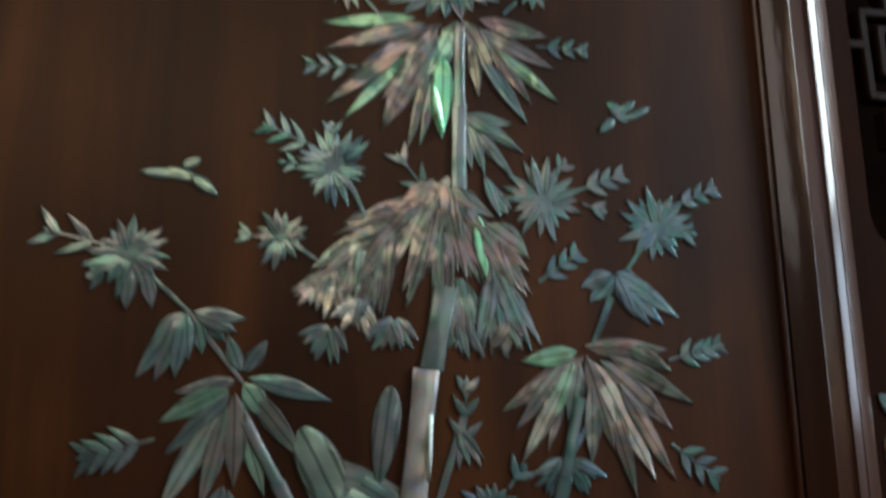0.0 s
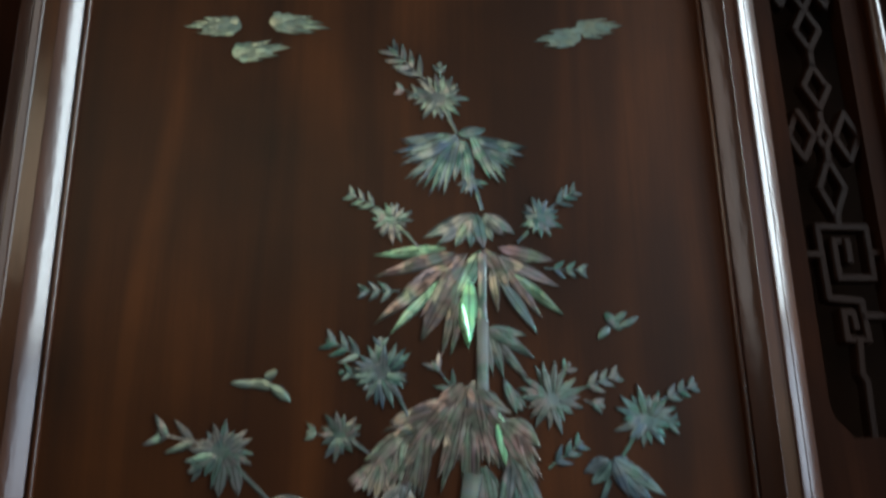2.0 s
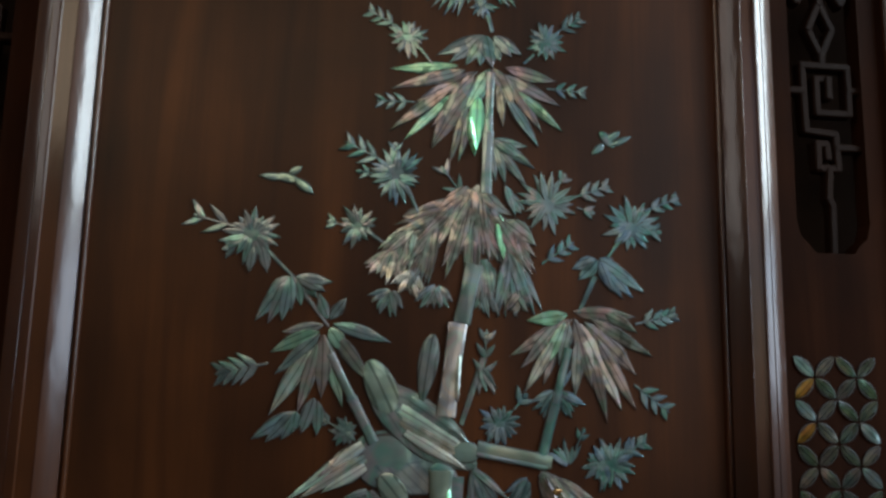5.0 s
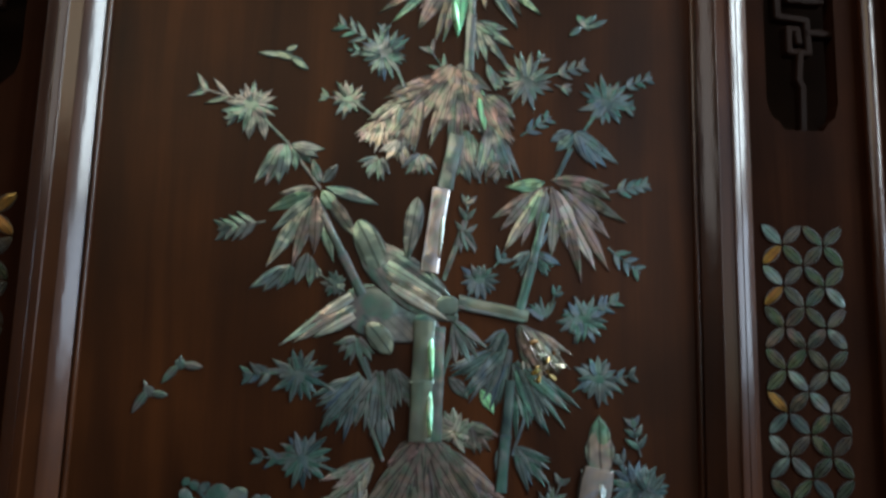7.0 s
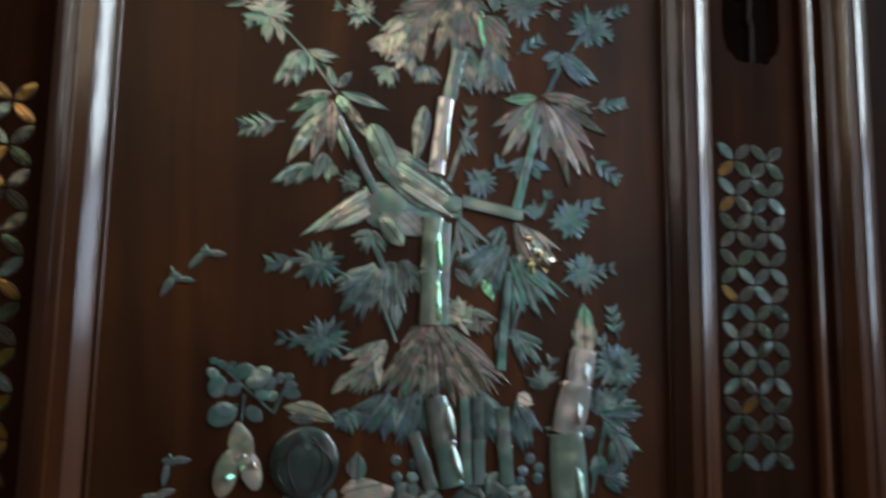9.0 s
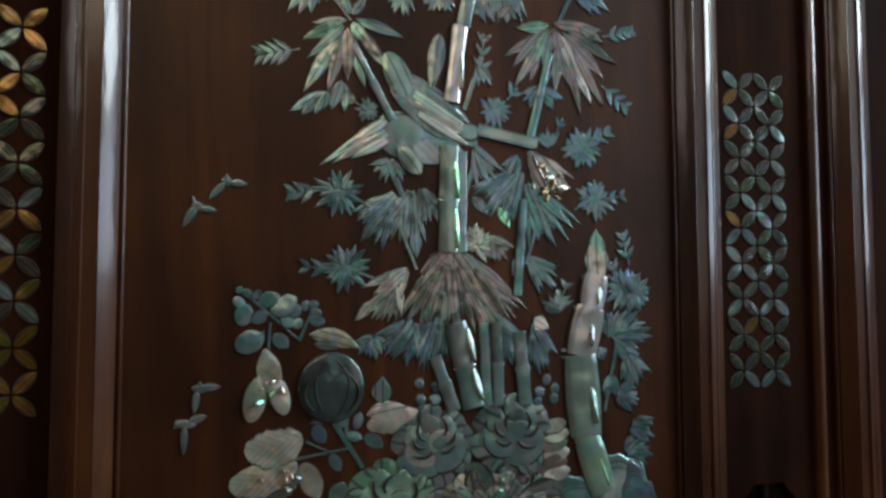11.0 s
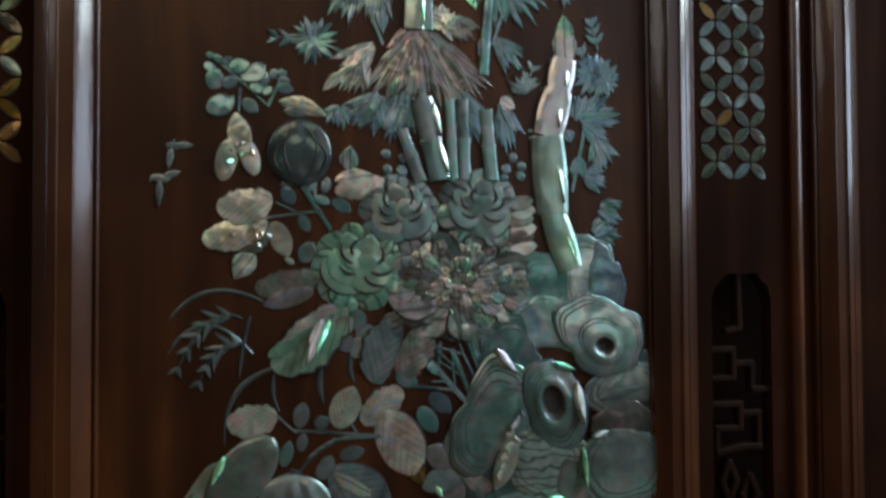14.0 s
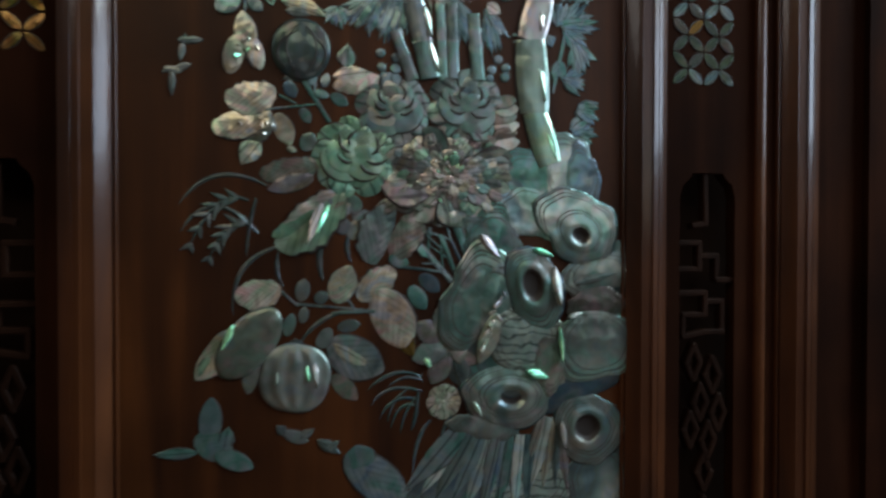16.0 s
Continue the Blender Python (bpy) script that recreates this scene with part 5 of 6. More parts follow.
motif("bamboo_spray", "narrow-leaved bamboo spray of dim teal shell inlaid in the panel", "inlay", "teal", (173, 1094), "bamboo sprays")
star(172.8, 1094.4, 17, 12, 6.1)
motif("bamboo_culm", "lower bamboo stem of rose shell with a highlight along its edge", "inlay", "rose", (28, 1045))
culm(21.9, 1073.4, 35.6, 1009.9, 18.8, 17.1, 1, "grey", high=3.2)
glint(31.3, 1070.2, 36.3, 1044.2, 4.7, "pearl")
glint(35.5, 1040.6, 42.3, 1015.5, 4.8, "pearl")
motif("bamboo_culm", "short grey-green shell bamboo stem", "inlay", "grey", (15, 1018))
culm(5.9, 1048.3, 20.8, 1007.9, 9.4, 11.9, 1, high=1.4)
culm(54, 1073.7, 56.1, 1010.9, 8.8, 10.5, 1, high=1.4)
culm(72.7, 1066.2, 77.5, 1010.7, 10.7, 12.4, 1, high=1.4)
culm(43.5, 1072.9, 47, 1009.2, 7.8, 8.7, 1, high=1.2)
motif("bamboo_spray", "narrow-leaved bamboo spray of blue-grey shell inlaid in the panel", "inlay", "teal", (78, 1062), "bamboo sprays")
fan(55, 1069.3, 26.3, 39.5, 250, 300, 5, 7.9)
fan(85.2, 1071.6, 26.8, 42.5, 265, 310, 6, 8)
fan(5.4, 1074.3, 29.6, 40.2, 215, 270, 6, 8.5)

# berries
motif("berry", "round grey-green shell berry", "berry", "teal", (-6, 1029), "berries")
oval(-6, 1029, 3.8, 3.8, 0, kind="disc", high=1.0)
motif("berry", "round grey-green shell berry", "berry", "teal", (7, 1026), "berries")
oval(7.2, 1025.8, 4.3, 4.3, 0, kind="disc", high=1.0)
motif("berry", "round grey-green shell berry", "berry", "teal", (-5, 1017), "berries")
oval(-4.9, 1017.4, 3.8, 3.8, 0, kind="disc", high=1.0)
motif("berry", "round grey-green shell berry", "berry", "teal", (6, 1017), "berries")
oval(6.5, 1017.1, 4.3, 4.3, 0, kind="disc", high=1.0)
motif("berry", "round grey-green shell berry", "berry", "teal", (-3, 1010), "berries")
oval(-3.1, 1009.7, 4.3, 4.3, 0, kind="disc", high=1.0)
motif("berry", "round grey-green shell berry", "berry", "teal", (95, 1029), "berries")
oval(95.1, 1028.7, 4.1, 4.1, 0, kind="disc", high=1.0)
motif("berry", "round grey-green shell berry", "berry", "teal", (90, 1020), "berries")
oval(89.5, 1019.8, 4.1, 4.1, 0, kind="disc", high=1.0)
motif("berry", "round grey-green shell berry", "berry", "teal", (102, 1022), "berries")
oval(101.9, 1021.8, 4.1, 4.1, 0, kind="disc", high=1.0)
motif("berry", "round grey-green shell berry", "berry", "teal", (88, 1013), "berries")
oval(87.8, 1012.5, 3.6, 3.6, 0, kind="disc", high=1.0)
motif("berry", "round grey-green shell berry", "berry", "teal", (101, 1014), "berries")
oval(101.1, 1014.1, 4.1, 4.1, 0, kind="disc", high=1.0)

# fruit, blossoms and leaves on the left
motif("leafy_twig", "twig with small round teal shell leaves", "inlay", "teal", (-116, 1077))
stem(-134.8, 1099, -93.4, 1062.3, 2.3)
stem(-113.6, 1075.2, -114.5, 1056.6, 2.3)
stem(-93.4, 1062.3, -83.7, 1084.7, 2.4)
stem(-117.5, 1068.7, -126.4, 1063.1, 2.3)
oval(-134.8, 1097.8, 2.9, 2.5, 40)
oval(-129.3, 1095.5, 3.9, 3.0, -30)
oval(-123, 1094.4, 4.4, 3.0, 40)
oval(-134.6, 1089.3, 4.8, 4.0, -40)
oval(-114.3, 1091.1, 7.8, 5.6, 20)
oval(-103.9, 1087.1, 10.2, 7.7, 35)
oval(-131.4, 1080.6, 7.8, 6.5, 70)
oval(-120.8, 1078.7, 6.2, 4.5, 30)
oval(-96.6, 1082.8, 5.4, 4.5, 60)
oval(-101.3, 1075.4, 5.4, 4.5, -20)
oval(-94.8, 1074.3, 4.5, 4.2, 30)
oval(-89.4, 1086.7, 4.0, 3.1, 70)
oval(-83.7, 1087.2, 4.0, 3.1, 10)
oval(-82, 1082, 4.5, 3.1, -10)
oval(-81.1, 1075.8, 6.0, 4.2, -10)
oval(-127.2, 1061.8, 10.6, 8.1, 25)
oval(-106.3, 1061.8, 6.9, 5.1, -40)
motif("broad_leaf", "pair of pale rose shell leaves with green sparkles", "inlay", "pale", (-115, 1036))
oval(-114, 1040, 17, 8.6, 100, "cream", high=1.5)
oval(-122.5, 1023, 17, 8.4, 76, "cream", high=1.5)
oval(-107, 1025, 15, 7.2, 108, "cream", high=1.5)
chip(-110, 1035, 1, 141, "pearl", 3)
chip(-120.5, 1029.1, 1, 8, "pearl", 3)
chip(-110, 1027.8, 1.3, 136, "emerald", 3)
chip(-105.6, 1030.6, 1.5, 63, "pearl", 3)
chip(-113.8, 1034.8, 1.1, 134, "pearl", 3)
chip(-109.1, 1034.7, 1, 170, "pearl", 3)
chip(-117, 1021.4, 1.8, 165, "emerald", 3)
motif("pomegranate", "large round dark grey shell fruit", "fruit", "dark", (-70, 1028))
fruit(-70.4, 1028.5, 25.2, 23.6, 90, 0, "dark", high=2.6)
for side in (-1, 1):
    for k in range(2):
        arc_blade(-70 + side * 3, 1047 - 4 * k, -70 + side * (20 + 10 * k), 1034 - 6 * k, -70 + side * (5 + 7 * k), 1010 + 2 * k, 1.6, "gap", 3.3)
leaf(-87.1, 1044.1, -74.2, 1005.3, 13.6, "grey", bend=0.2)
leaf(-53.6, 1014.7, -86.4, 1003.8, 9.1, "grey", bend=0.1)
motif("broad_leaf", "crescent of white shell over the dark fruit", "inlay", "pale", (-69, 1062))
leaf(-86.6, 1066.2, -48.4, 1054.8, 13.5, "cream", bend=0.22)
leaf(-83.2, 1059, -62.6, 1056.3, 6.4, "dark")
motif("broad_leaf", "ribbed pale shell leaves on a twig", "inlay", "pale", (-28, 1012))
leaf(-33.3, 1015, -32.9, 1035.5, 12.5, "grey")
leaf(-5.6, 1007.9, -44.9, 999.9, 17.1, "cream", bend=0.05, kind="scallop")
leaf(-45.1, 1007.6, -15.3, 1013.4, 10.8, "pale")
motif("leafy_twig", "branching teal shell twig with small leaves", "inlay", "teal", (-66, 993))
stem(-70.1, 1006.3, -47.8, 970.6, 4.5)
stem(-59.7, 1008.1, -59.5, 993.4, 3.3)
stem(-98.1, 979.2, -57.3, 985, 2)
stem(-88.2, 991.2, -73.8, 984.3, 1.6)
stem(-55.6, 1010.4, -65.9, 1004.8, 4.1)
oval(-78.9, 995.8, 7.3, 5.3, -60)
oval(-51.3, 1004.3, 6.2, 3.7, 70)
oval(-67.1, 975.4, 7, 4.5, -60)
oval(-39.7, 989.1, 8, 5, -30)
oval(-54.1, 993.2, 6.2, 3.7, -15)
oval(-61.7, 1003.4, 4.9, 3.3, 40)
motif("broad_leaf", "rounded pale rose shell leaf with fine ribs", "inlay", "rose", (-110, 995))
leaf(-90.3, 994.1, -129.9, 986.1, 26.7, "cream", bend=0.1, kind="scallop")
motif("broad_leaf", "curled pale green and rose shell leaf", "inlay", "pale", (-114, 966))
leaf(-94, 977.3, -139.6, 962.1, 25.1, "cream", bend=0.05, kind="scallop")
leaf(-94, 973.1, -113.6, 954.7, 19.4, "rose", bend=0.0, kind="scallop")
leaf(-109.8, 965.6, -130.1, 954.3, 11.2, "grey")
motif("broad_leaf", "pointed grey shell leaf", "inlay", "grey", (-115, 946))
leaf(-102.5, 952.6, -118, 934.1, 18.6, "cream", bend=-0.1)
chip(-98.6, 969.8, 1.0, 56, "pearl", 3)
chip(-102.2, 960.9, 1.1, 26, "pearl", 3)
chip(-94.6, 967.1, 1.2, 8, "pearl", 3)
chip(-119, 968.3, 1.1, 42, "pearl", 3)
chip(-101.2, 974.1, 0.9, 75, "pearl", 3)
chip(-101.5, 968.7, 1.1, 88, "pearl", 3)
chip(-97.3, 959.6, 1.1, 170, "pearl", 3)
chip(-103.5, 974.9, 1.2, 78, "pearl", 3)
motif("broad_leaf", "small oval pale shell leaf", "inlay", "pale", (-84, 965))
oval(-84.5, 963.9, 13.9, 8.2, -65, "cream")
motif("broad_leaf", "rose and gold shell leaf", "inlay", "rose", (-77, 930))
leaf(-56.4, 936.5, -103.2, 927.3, 21.8, "rose", bend=0.1, kind="scallop")
leaf(-60.4, 925.9, -97, 915, 14.2, "rose", bend=0.0, kind="oval")
oval(-65, 954.4, 8.3, 6.6, 60, "grey")
oval(-78.1, 947.8, 4.1, 2.5, -30, "pale")
motif("peony", "full green shell peony blossom", "flower", "green", (-27, 944))
cup(-27, 942.7, 34.5, "green", -22, "green")
motif("peony", "grey shell peony blossom with curled petals", "flower", "grey", (3, 983))
cup(4.5, 983, 31, "grey", 14, "pale")
motif("peony", "silver-green shell peony blossom", "flower", "pale", (67, 988))
cup(66.7, 987, 33, "grey", -4, "grey")
motif("broad_leaf", "stacked rose shell scales", "inlay", "rose", (101, 973))
oval(101, 993.8, 11, 6.4, 10, "rose")
oval(103, 986.6, 11.1, 6.5, 10, "pale")
oval(101.3, 979.3, 11.1, 6.5, 10, "rose")
oval(103.3, 972.2, 11.1, 6.5, 10, "pale")
oval(101.5, 964.9, 11.1, 6.5, 10, "rose")
oval(103.6, 957.7, 11.1, 6.5, 10, "pale")
motif("broad_leaf", "dark ribbed shell leaves", "inlay", "dark", (-4, 877))
oval(-6.4, 879.2, 25.5, 18.4, 70, "grey", kind="scallop")
oval(15.6, 879.1, 22.3, 14.3, 60, "rose", kind="scallop")
leaf(8.5, 905.2, -13.2, 896.5, 13.2, "rose")
motif("broad_leaf", "cluster of pale shell petals", "inlay", "pale", (-26, 892))
oval(-20.9, 893, 8.7, 6.9, 0, "grey")
oval(-27.2, 883.3, 8.7, 6.9, 70, "pale")
oval(-37.8, 886.9, 8.6, 6.9, 140, "grey")
oval(-38.1, 898.9, 8.6, 6.8, 210, "pale")
oval(-27.9, 902.9, 8.6, 6.9, 280, "grey")
motif("broad_leaf", "large striped teal shell leaf with a sheen streak down its middle", "inlay", "teal", (-68, 890))
leaf(-38.4, 916, -89, 867.2, 44.3, "green", bend=0.0, kind="scallop")
leaf(-41.3, 913.4, -84.3, 879.7, 27, "pale", bend=0.1, kind="scallop")
leaf(-47.6, 910, -63.5, 863.5, 17, "teal", bend=0.05, kind="oval")
leaf(-55.8, 900.6, -93.2, 877.6, 14.4, "green", bend=0.1, kind="scallop")
# narrow bright pieces laid on top to imitate the leaf's central sheen
leaf(-49.3, 909.1, -68.7, 876.2, 5.1, "stone", bend=0.0)
glint(-47.6, 910, -67, 872, 9.5, "lilac")
glint(-46, 906, -60, 879, 4.2, "emerald")
leaf(64, 893, 98, 856, 26, "grey", bend=0.0, kind="scallop")
glint(80, 880, 97, 859, 6.5, "lilac")
motif("peony", "large many-petalled peony of iridescent rose shell", "flower", "rose", (53, 932))
blossom(53.1, 928.5, 60, 2, "rose", 0.72, 13)
ruffled(53.1, 929.5, 53, 38)
for k in range(14):
    a, q = chance.uniform(0, 6.28), chance.uniform(0.2, 0.9)
    chip(53 + 48 * q * math.cos(a), 929 + 33 * q * math.sin(a), chance.uniform(0.7, 1.3), chance.uniform(0, 180), chance.choice(("pearl", "pearl", "rose", "emerald")), 5)

# grasses
chance.seed(21)
motif("grass_tuft", "arching dark teal shell grass blades", "grass", "dark", (-132, 904))
arc_blade(-97.1, 917.9, -140.8, 941, -165, 902.3, 3.7)
arc_blade(-104.5, 879.8, -140.5, 922.7, -164.3, 880.1, 3.7)
frond(-112, 906, -136, 918, -158, 868, 6, 17)
frond(-108, 884, -126, 900, -143, 858, 6, 15)
arc_blade(-106, 908, -112, 890, -114, 861, 3.4)
motif("leafy_twig", "bowed dark shell stem", "inlay", "dark", (-112, 855))
arc_blade(-80.1, 871.3, -127.9, 863.6, -124, 814.3, 3.8, "dark")
arc_blade(-88.9, 865.1, -92.7, 846.4, -84.4, 837.1, 3.3, "dark")
arc_blade(-53.4, 879.5, -59.2, 854.2, -52.7, 841.4, 5.1, "dark")
arc_blade(-32.3, 879.4, -36.3, 866.6, -29.7, 855.8, 4.3, "dark")

# the lower fruit branch
motif("leafy_twig", "thin shell branch with small dull leaves", "inlay", "grey", (-54, 816))
stem(-86.8, 833.8, -73.1, 820.9, 2.1)
stem(-75.2, 823, -11.8, 816.3, 2.5)
stem(-7.4, 816.1, -46, 814.9, 3.1)
arc_blade(-29, 817.3, -58.5, 814, -72.6, 789.3, 3.9, "grey")
stem(-40, 836.8, -26.9, 816.8, 2.2)
oval(-69.6, 834.2, 9.4, 6, 80, "dark")
oval(-54.6, 827.9, 6, 5.2, 20, "dark")
oval(-80.2, 806.4, 9.4, 5.1, 75, "grey")
oval(-68.9, 814, 6.8, 4.3, 80, "dark")
oval(-51.9, 794.7, 9.6, 6.5, 60, "dark")
oval(-32.2, 804.1, 9.7, 5.3, 10, "dark")
motif("broad_leaf", "oval amber-grey shell leaf", "inlay", "pale", (-106, 836))
leaf(-86.8, 834.6, -122.7, 829.8, 25.2, "cream", bend=0.06, kind="scallop")
motif("broad_leaf", "pale shell leaf with a notched edge", "inlay", "pale", (-37, 839))
oval(-37.1, 838.5, 16.5, 11.7, 68, "cream")
motif("broad_leaf", "pale green shell leaf", "inlay", "pale", (-10, 840))
leaf(-24.9, 826.2, 5.9, 850.9, 23.7, "cream", bend=0.0, kind="scallop")
motif("broad_leaf", "large white and amber shell leaf", "inlay", "pale", (4, 812))
oval(4.9, 808.8, 27.9, 18, -62, "cream", high=2.0)
leaf(10.4, 798.6, 22.4, 776.2, 15.4, "amber", bend=0.0)
motif("plum", "smooth plum of mauve and green shell", "fruit", "rose", (-111, 791))
fruit(-111.8, 792.4, 34.3, 19.2, 50, 0, "pale", high=3.2)
glint(-125.4, 808.2, -132.9, 788.1, 3.7, "emerald", -30, 6)
motif("broad_leaf", "pale green shell leaf behind the plum", "inlay", "green", (-140, 782))
leaf(-126.1, 802.1, -152.6, 764.3, 23.1, "cream", bend=0.1, kind="oval")
leaf(-138.3, 782.2, -151.1, 765.8, 10.7, "green", bend=0.0)
motif("broad_leaf", "small rose shell leaf", "inlay", "rose", (-113, 764))
leaf(-106, 779.7, -112.7, 751.2, 13.5, "rose", bend=-0.1, kind="oval")
motif("pomegranate", "ribbed pomegranate of pale silver shell", "fruit", "pale", (-76, 764))
fruit(-75.4, 763, 27.6, 27.6, 90, 4, "pearl", high=3.6)
glint(-60, 778, -58, 755, 5, "lilac", out=4.6)
glint(-88, 777, -91, 757, 3, "pearl", 12, 4.4)
glint(-66, 774, -65, 760, 2.4, "emerald", out=5.2)
leaf(-78.7, 787.5, -68.5, 791.3, 8.6, "grey")
leaf(-72.5, 785.1, -80.8, 792.7, 6.9, "grey")
motif("broad_leaf", "pointed olive-grey shell leaf", "inlay", "amber", (-28, 781))
leaf(-48.9, 791.2, -3.1, 765.8, 34.9, "grey", bend=-0.05, kind="oval")
leaf(-45.5, 790.2, -11, 769.2, 17.5, "cream", bend=0.0)
motif("broad_leaf", "small dull rose shell leaf", "inlay", "rose", (-34, 751))
leaf(-45.9, 763.9, -25.2, 742.9, 14.9, "rose", bend=0.0, kind="oval")
motif("leafy_twig", "teal shell stems with leaves beside the rock", "inlay", "teal", (32, 853))
stem(66, 850, 54, 875, 2.6)
stem(54, 875, 24, 885, 2.2)
stem(54, 875, 50, 887, 1.9)
stem(47, 848, 45, 880, 2.2)
stem(45, 868, 31, 880, 1.8)
stem(36, 862, 22, 869, 1.8)
stem(42, 855, 29, 855, 1.8)
stem(66, 850, 71, 881, 2.6)
stem(69, 868, 80, 883, 2.0)
stem(50, 860, 36, 870, 1.7)
stem(20.1, 879, 59.4, 834.4, 5.4)
stem(44.9, 878.9, 59.3, 843.3, 4.5)
stem(58.4, 887.7, 75.5, 842.9, 7.3)
stem(9.4, 853, 45.4, 848, 2.7)
stem(35.7, 885.5, 33.8, 861.4, 3.6)
stem(67.9, 878.8, 73, 851.9, 5.5)
stem(105.6, 878.5, 96.4, 860.5, 5.7)
oval(9.4, 857.4, 8.9, 6.2, -20)
oval(35.6, 838.5, 10.9, 6.8, -40)
oval(25.5, 826.4, 11.8, 7.3, -55)
oval(17, 804.8, 8.2, 5.4, -20)
oval(29.3, 865.8, 7.2, 3.6, -50)
leaf(82.7, 883.2, 91.6, 861.5, 8.4, "pale")

# the rock
motif("rock", "eroded scholar's rock of teal and grey shell with hollow eyes", "rock", "stone", (121, 815))
boulder(121.5, 926, 34, 28, 0, shell="teal", wave=0.11, high=0.9)
boulder(158, 934, 24, 36, 10, shell="stone", wave=0.11, high=0.9)
boulder(124.5, 898, 36, 26, 0, shell="stone", wave=0.11, high=0.9)
boulder(171, 932, 16.4, 28, 0, shell="teal", wave=0.11, high=0.9)
boulder(91.3, 874, 29, 26, 0, shell="teal", wave=0.11, high=0.9)
boulder(107.6, 778.7, 42, 42, 0, shell="teal", wave=0.11, high=0.9)
boulder(195.7, 849.8, 24, 38, 0, shell="teal", wave=0.11, high=0.9)
for k in range(5):
    arc_blade(112 - 2 * k, 931 - 6 * k, 124, 936 - 6 * k, 136 + k, 930 - 6 * k, 1.6, "dark")
boulder(77, 826, 33, 44, -24, shift=(9, -6), shell="stone", wave=0.07, high=1.6)
boulder(88, 824, 24, 34, -22, shift=(6, -3), shell="stone", wave=0.06, high=1.6)
boulder(186, 846, 33, 21, 10, shift=(4, -3), shell="stone", wave=0.06, high=1.8)
piece("hollow", "lance", 164, 836, 206, 846, 7, 0.05, "dark", 0.6, 2).location.y = -0.0034
boulder(168, 887, 39, 33, -28, eye=0.19, shift=(7, -8), shell="stone", high=3.2)
boulder(119.4, 789.6, 34, 31, 10, shell="strata", wave=0.05, high=2.0)
boulder(128.5, 831, 26, 40, 12, eye=0.34, shift=(-3, 8), shell="stone", wave=0.04, high=3.4)
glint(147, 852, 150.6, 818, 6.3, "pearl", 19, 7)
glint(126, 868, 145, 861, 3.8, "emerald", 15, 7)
piece("wedge", "oval", 94, 812, 78, 770, 17, 0.06, "pale", 2.2, 6).location.y = -0.0032
for k in range(12):
    chip(100 - 1.5 * k + chance.uniform(-1.5, 1.5), 831 - 4 * k, chance.uniform(1.5, 2.7), chance.uniform(0, 180), "pearl", 5.5)
for k in range(7):
    oval(106.6 - 4.2 * k, 829.6 - 5.3 * k, 4.8, 2.9, 35, "pale", high=1.0)
boulder(186, 817.5, 31, 15, 8, shell="rose", high=2)
boulder(184, 783, 38, 36, 0, shift=(4, 6), shell="stone", wave=0.05, high=3.4)
glint(150, 800, 153, 768, 3.5, "emerald", -20, 7)
glint(158, 807.8, 173, 812, 4, "pearl", 10, 7)
boulder(140.9, 767.9, 12.9, 29.7, 15, shell="pale", wave=0.06, high=1.6)
for r in range(4):
    for c in range(7):
        oval(175.7 + 4.6 * c, 829.6 - 4.2 * r, 2.75, 2, 30 * (c % 3), ("pale", "rose")[(r + c) % 2], high=0.8)
motif("peony", "lobed mauve shell blossom at the foot of the rock", "flower", "rose", (56, 786))
for x, z, rx, rz, turn, tone in ((36, 797, 15, 10, 152, "rose"), (48, 804, 15, 10, 108, "rose"), (62, 801, 15, 11, 66, "grey"), (36, 780, 16, 10, 200, "grey"), (44, 767, 15, 10, 245, "rose"), (60, 765, 15, 10, 285, "grey"), (68, 780, 17, 12, -20, "rose"), (54, 788, 19, 14, 40, "rose"), (50, 777, 15, 11, 225, "grey")):
    oval(x, z, rx, rz, turn, tone, "petal", high=1.4)
glint(31, 776, 36, 768, 4, "emerald", -20, 3)
motif("rock", "lower part of the shell rock with round eyes", "rock", "stone", (123, 709))
boulder(66, 668, 58, 32, 20, shell="teal", high=0.9)
boulder(118, 664, 50, 36, 0, shell="strata", high=0.9)
boulder(190, 660, 30, 38, 0, shell="stone", high=1.6)
folds((62, 716, 104, 706), (14, 664, 92, 634), 21, ("teal", "stone", "dark", "teal", "stone", "dark", "teal"))
folds((100, 706, 126, 706), (84, 640, 122, 634), 15, ("teal", "dark", "stone", "teal"))
folds((138, 722, 150, 716), (112, 654, 160, 652), 13, ("rose", "stone", "pale", "dark", "rose"))
boulder(84, 715, 34, 11, -12, shell="stone", wave=0.05, high=2)
boulder(168, 746, 44, 17, 20, shift=(-6, 2), shell="teal", wave=0.05, high=1.8)
boulder(106, 741, 45, 29, -4, eye=0.25, shift=(2, -2), shell="stone", wave=0.04, high=3.4)
glint(120, 763, 141, 755, 6.5, "emerald", 15, 7.5)
glint(152, 717, 155, 694, 4.6, "pearl", -20, 7.5)
glint(72, 738, 80, 726, 3.1, "pearl", -20, 7)
boulder(180, 708, 33, 33, 0, eye=0.33, shift=(-5, 3), shell="stone", wave=0.05, high=3.4)
motif("grass_tuft", "arching blue-grey shell grass blades", "grass", "teal", (12, 743))
arc_blade(29.2, 759.5, 2.6, 772.4, -17.3, 749.5, 2.8)
arc_blade(29.3, 747.5, -2.1, 758.3, -13.9, 737.5, 2.8)
arc_blade(26.9, 740.4, 2.7, 748.6, -6.7, 725.3, 2.8)
arc_blade(24.5, 735.7, 7.5, 741.3, 2.9, 717.7, 2.8)
arc_blade(25.9, 747.6, 24.6, 723.7, 19.8, 714.4, 3.1)
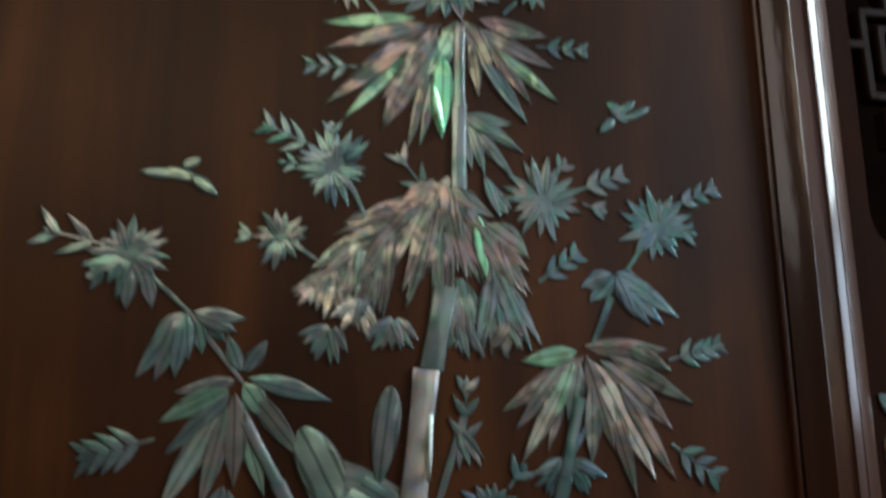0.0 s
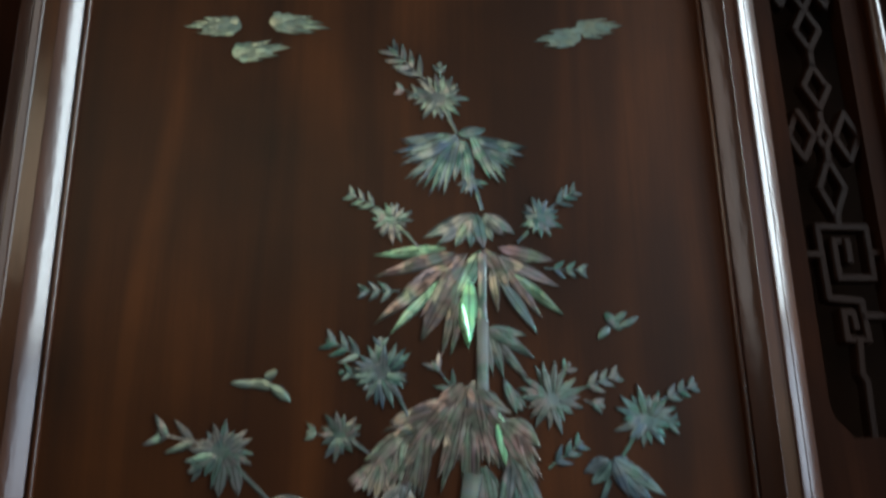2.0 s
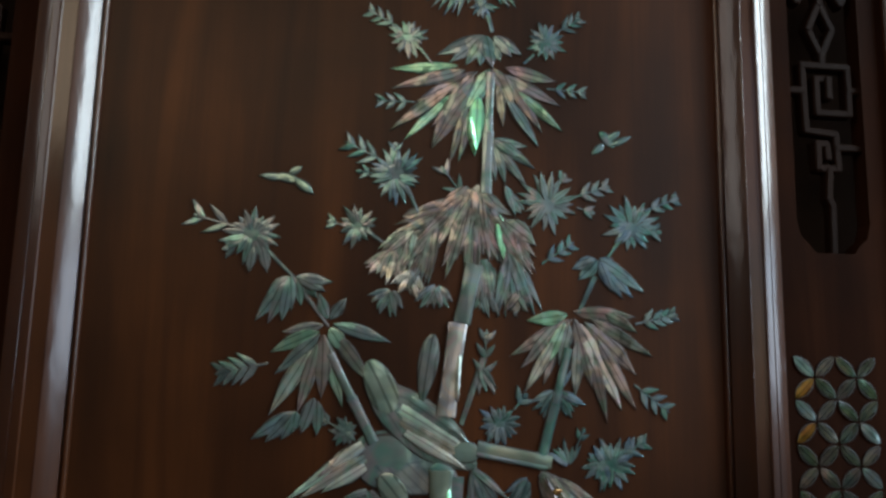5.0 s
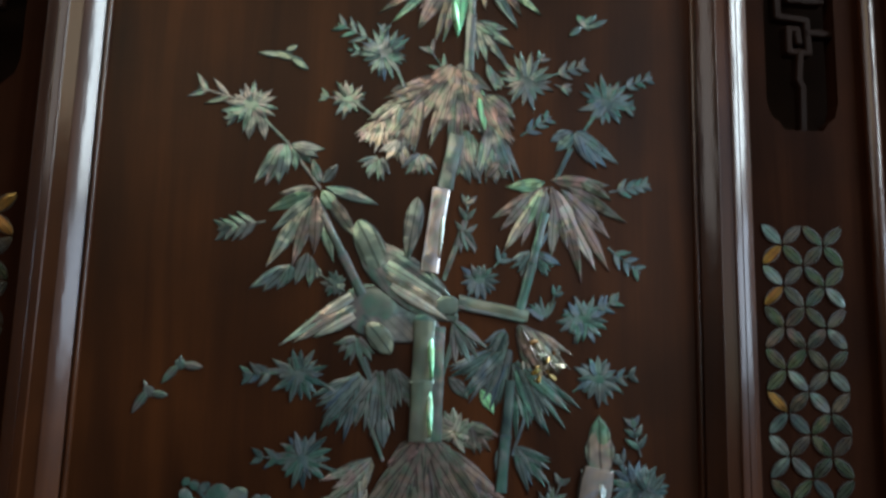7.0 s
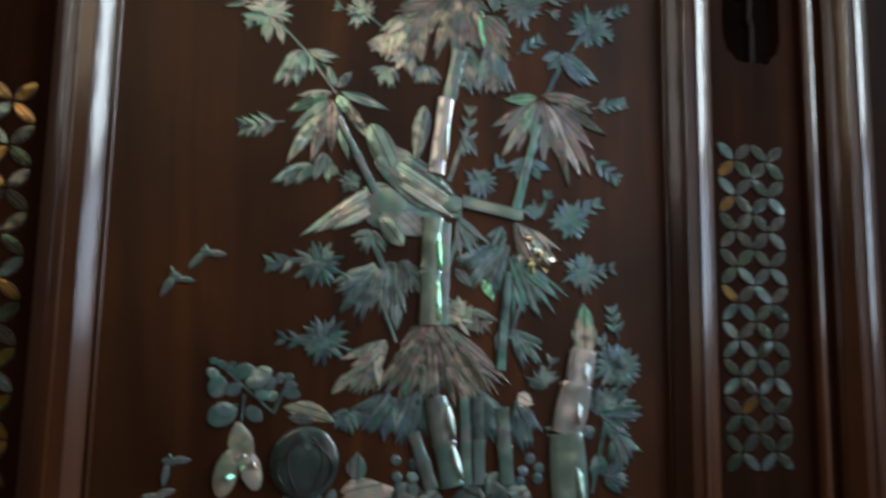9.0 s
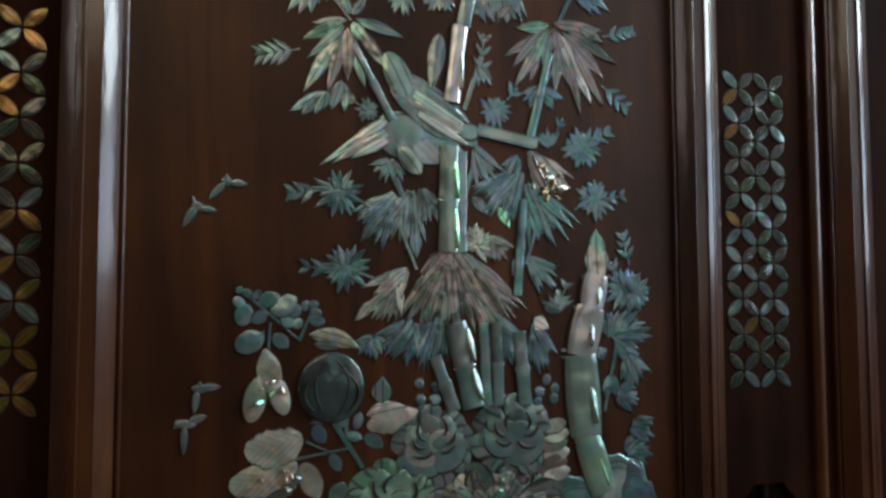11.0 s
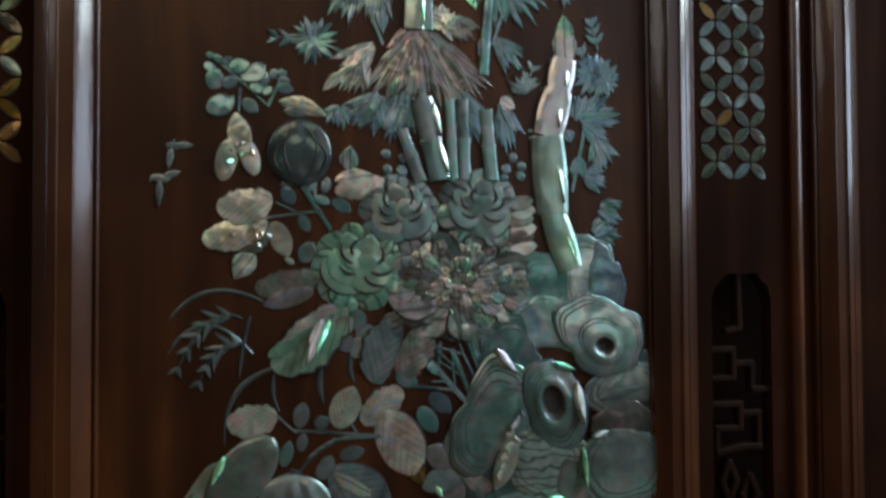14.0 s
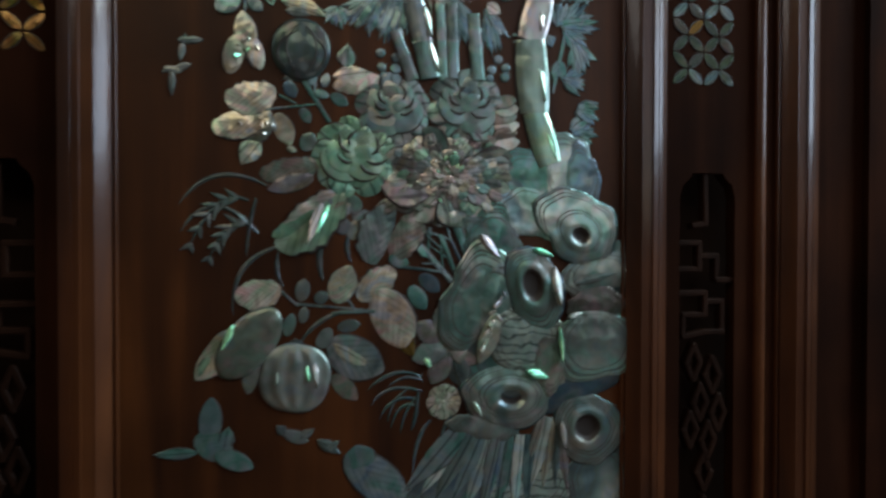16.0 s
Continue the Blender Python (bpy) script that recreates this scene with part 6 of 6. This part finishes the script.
arc_blade(36.8, 723.1, 22.3, 709.4, 21.5, 678.2, 3.1)
arc_blade(56.6, 726.9, 46.8, 717.7, 45.9, 703.2, 3.2)
arc_blade(24.4, 762.1, 7.4, 767.5, -7.8, 756.2, 2.4)
arc_blade(20, 752, 2, 742, 0, 722, 2.2)
arc_blade(24, 742, 12, 730, 11, 712, 2.2)
arc_blade(30, 756, 14, 765, 0, 752, 2.2)
motif("blossom", "small pale shell blossom beside the rock", "flower", "pale", (49, 737))
blossom(48.1, 738, 15.1, 2, "cream", 1.0, 6)
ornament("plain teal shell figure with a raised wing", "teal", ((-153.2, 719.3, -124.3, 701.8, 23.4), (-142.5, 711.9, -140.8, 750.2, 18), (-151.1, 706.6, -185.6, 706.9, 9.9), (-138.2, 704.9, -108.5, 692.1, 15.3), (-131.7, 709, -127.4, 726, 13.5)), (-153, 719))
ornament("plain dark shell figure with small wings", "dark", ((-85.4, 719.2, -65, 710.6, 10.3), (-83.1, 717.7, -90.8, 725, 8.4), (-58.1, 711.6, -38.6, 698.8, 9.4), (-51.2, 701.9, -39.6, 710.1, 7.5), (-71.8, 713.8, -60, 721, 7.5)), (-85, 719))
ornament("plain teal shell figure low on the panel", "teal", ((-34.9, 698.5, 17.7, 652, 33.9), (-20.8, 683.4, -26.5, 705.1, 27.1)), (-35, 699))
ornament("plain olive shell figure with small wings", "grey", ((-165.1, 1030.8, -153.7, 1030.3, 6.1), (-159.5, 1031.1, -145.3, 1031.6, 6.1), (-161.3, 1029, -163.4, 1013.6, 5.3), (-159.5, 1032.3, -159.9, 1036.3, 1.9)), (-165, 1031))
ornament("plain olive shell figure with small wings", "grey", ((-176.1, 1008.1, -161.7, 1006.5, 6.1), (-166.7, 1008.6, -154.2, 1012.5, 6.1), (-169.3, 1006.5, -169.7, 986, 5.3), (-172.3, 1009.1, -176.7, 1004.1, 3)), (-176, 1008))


# ---- lattice of shell petals on the side strips ----
RISE, SPAN = 29.9, 31.0
for s in (-1, 1):
    motif("lattice_inlay", "chain of linked circles in %s shell petals" % ("gold and grey" if s < 0 else "grey and green"), "inlay", "grey", (s * 290, 1160), "petal lattices")
    for col in (274.8, 274.8 + SPAN):
        for row in range(-1, 9):
            z = 1045.6 + RISE * row
            for sx in (-1, 1):
                for sz in (-1, 1):
                    if (row == -1 and sz < 0) or (row == 8 and sz > 0):
                        continue
                    a, b = (s * (col + sx * 0.9), z + sz * (RISE / 2 - 0.9)), (s * (col + sx * (SPAN / 2 - 0.9)), z + sz * 0.9)
                    gold = s < 0 and chance.random() < 0.25 + 0.55 * max(0, 4 - row) / 4 or s > 0 and col < 280 and chance.random() < 0.05 + 0.16 * max(0, row - 4) / 4
                    tone = "amber" if gold else chance.choice(("dull", "dull", "dark", "dull", "dull") if s < 0 else ("dull", "dull", "dark", "dull"))
                    piece("petal", "lens", *a, *b, chance.uniform(7.6, 8.8), 0.0, tone, 0.25, 2.5)
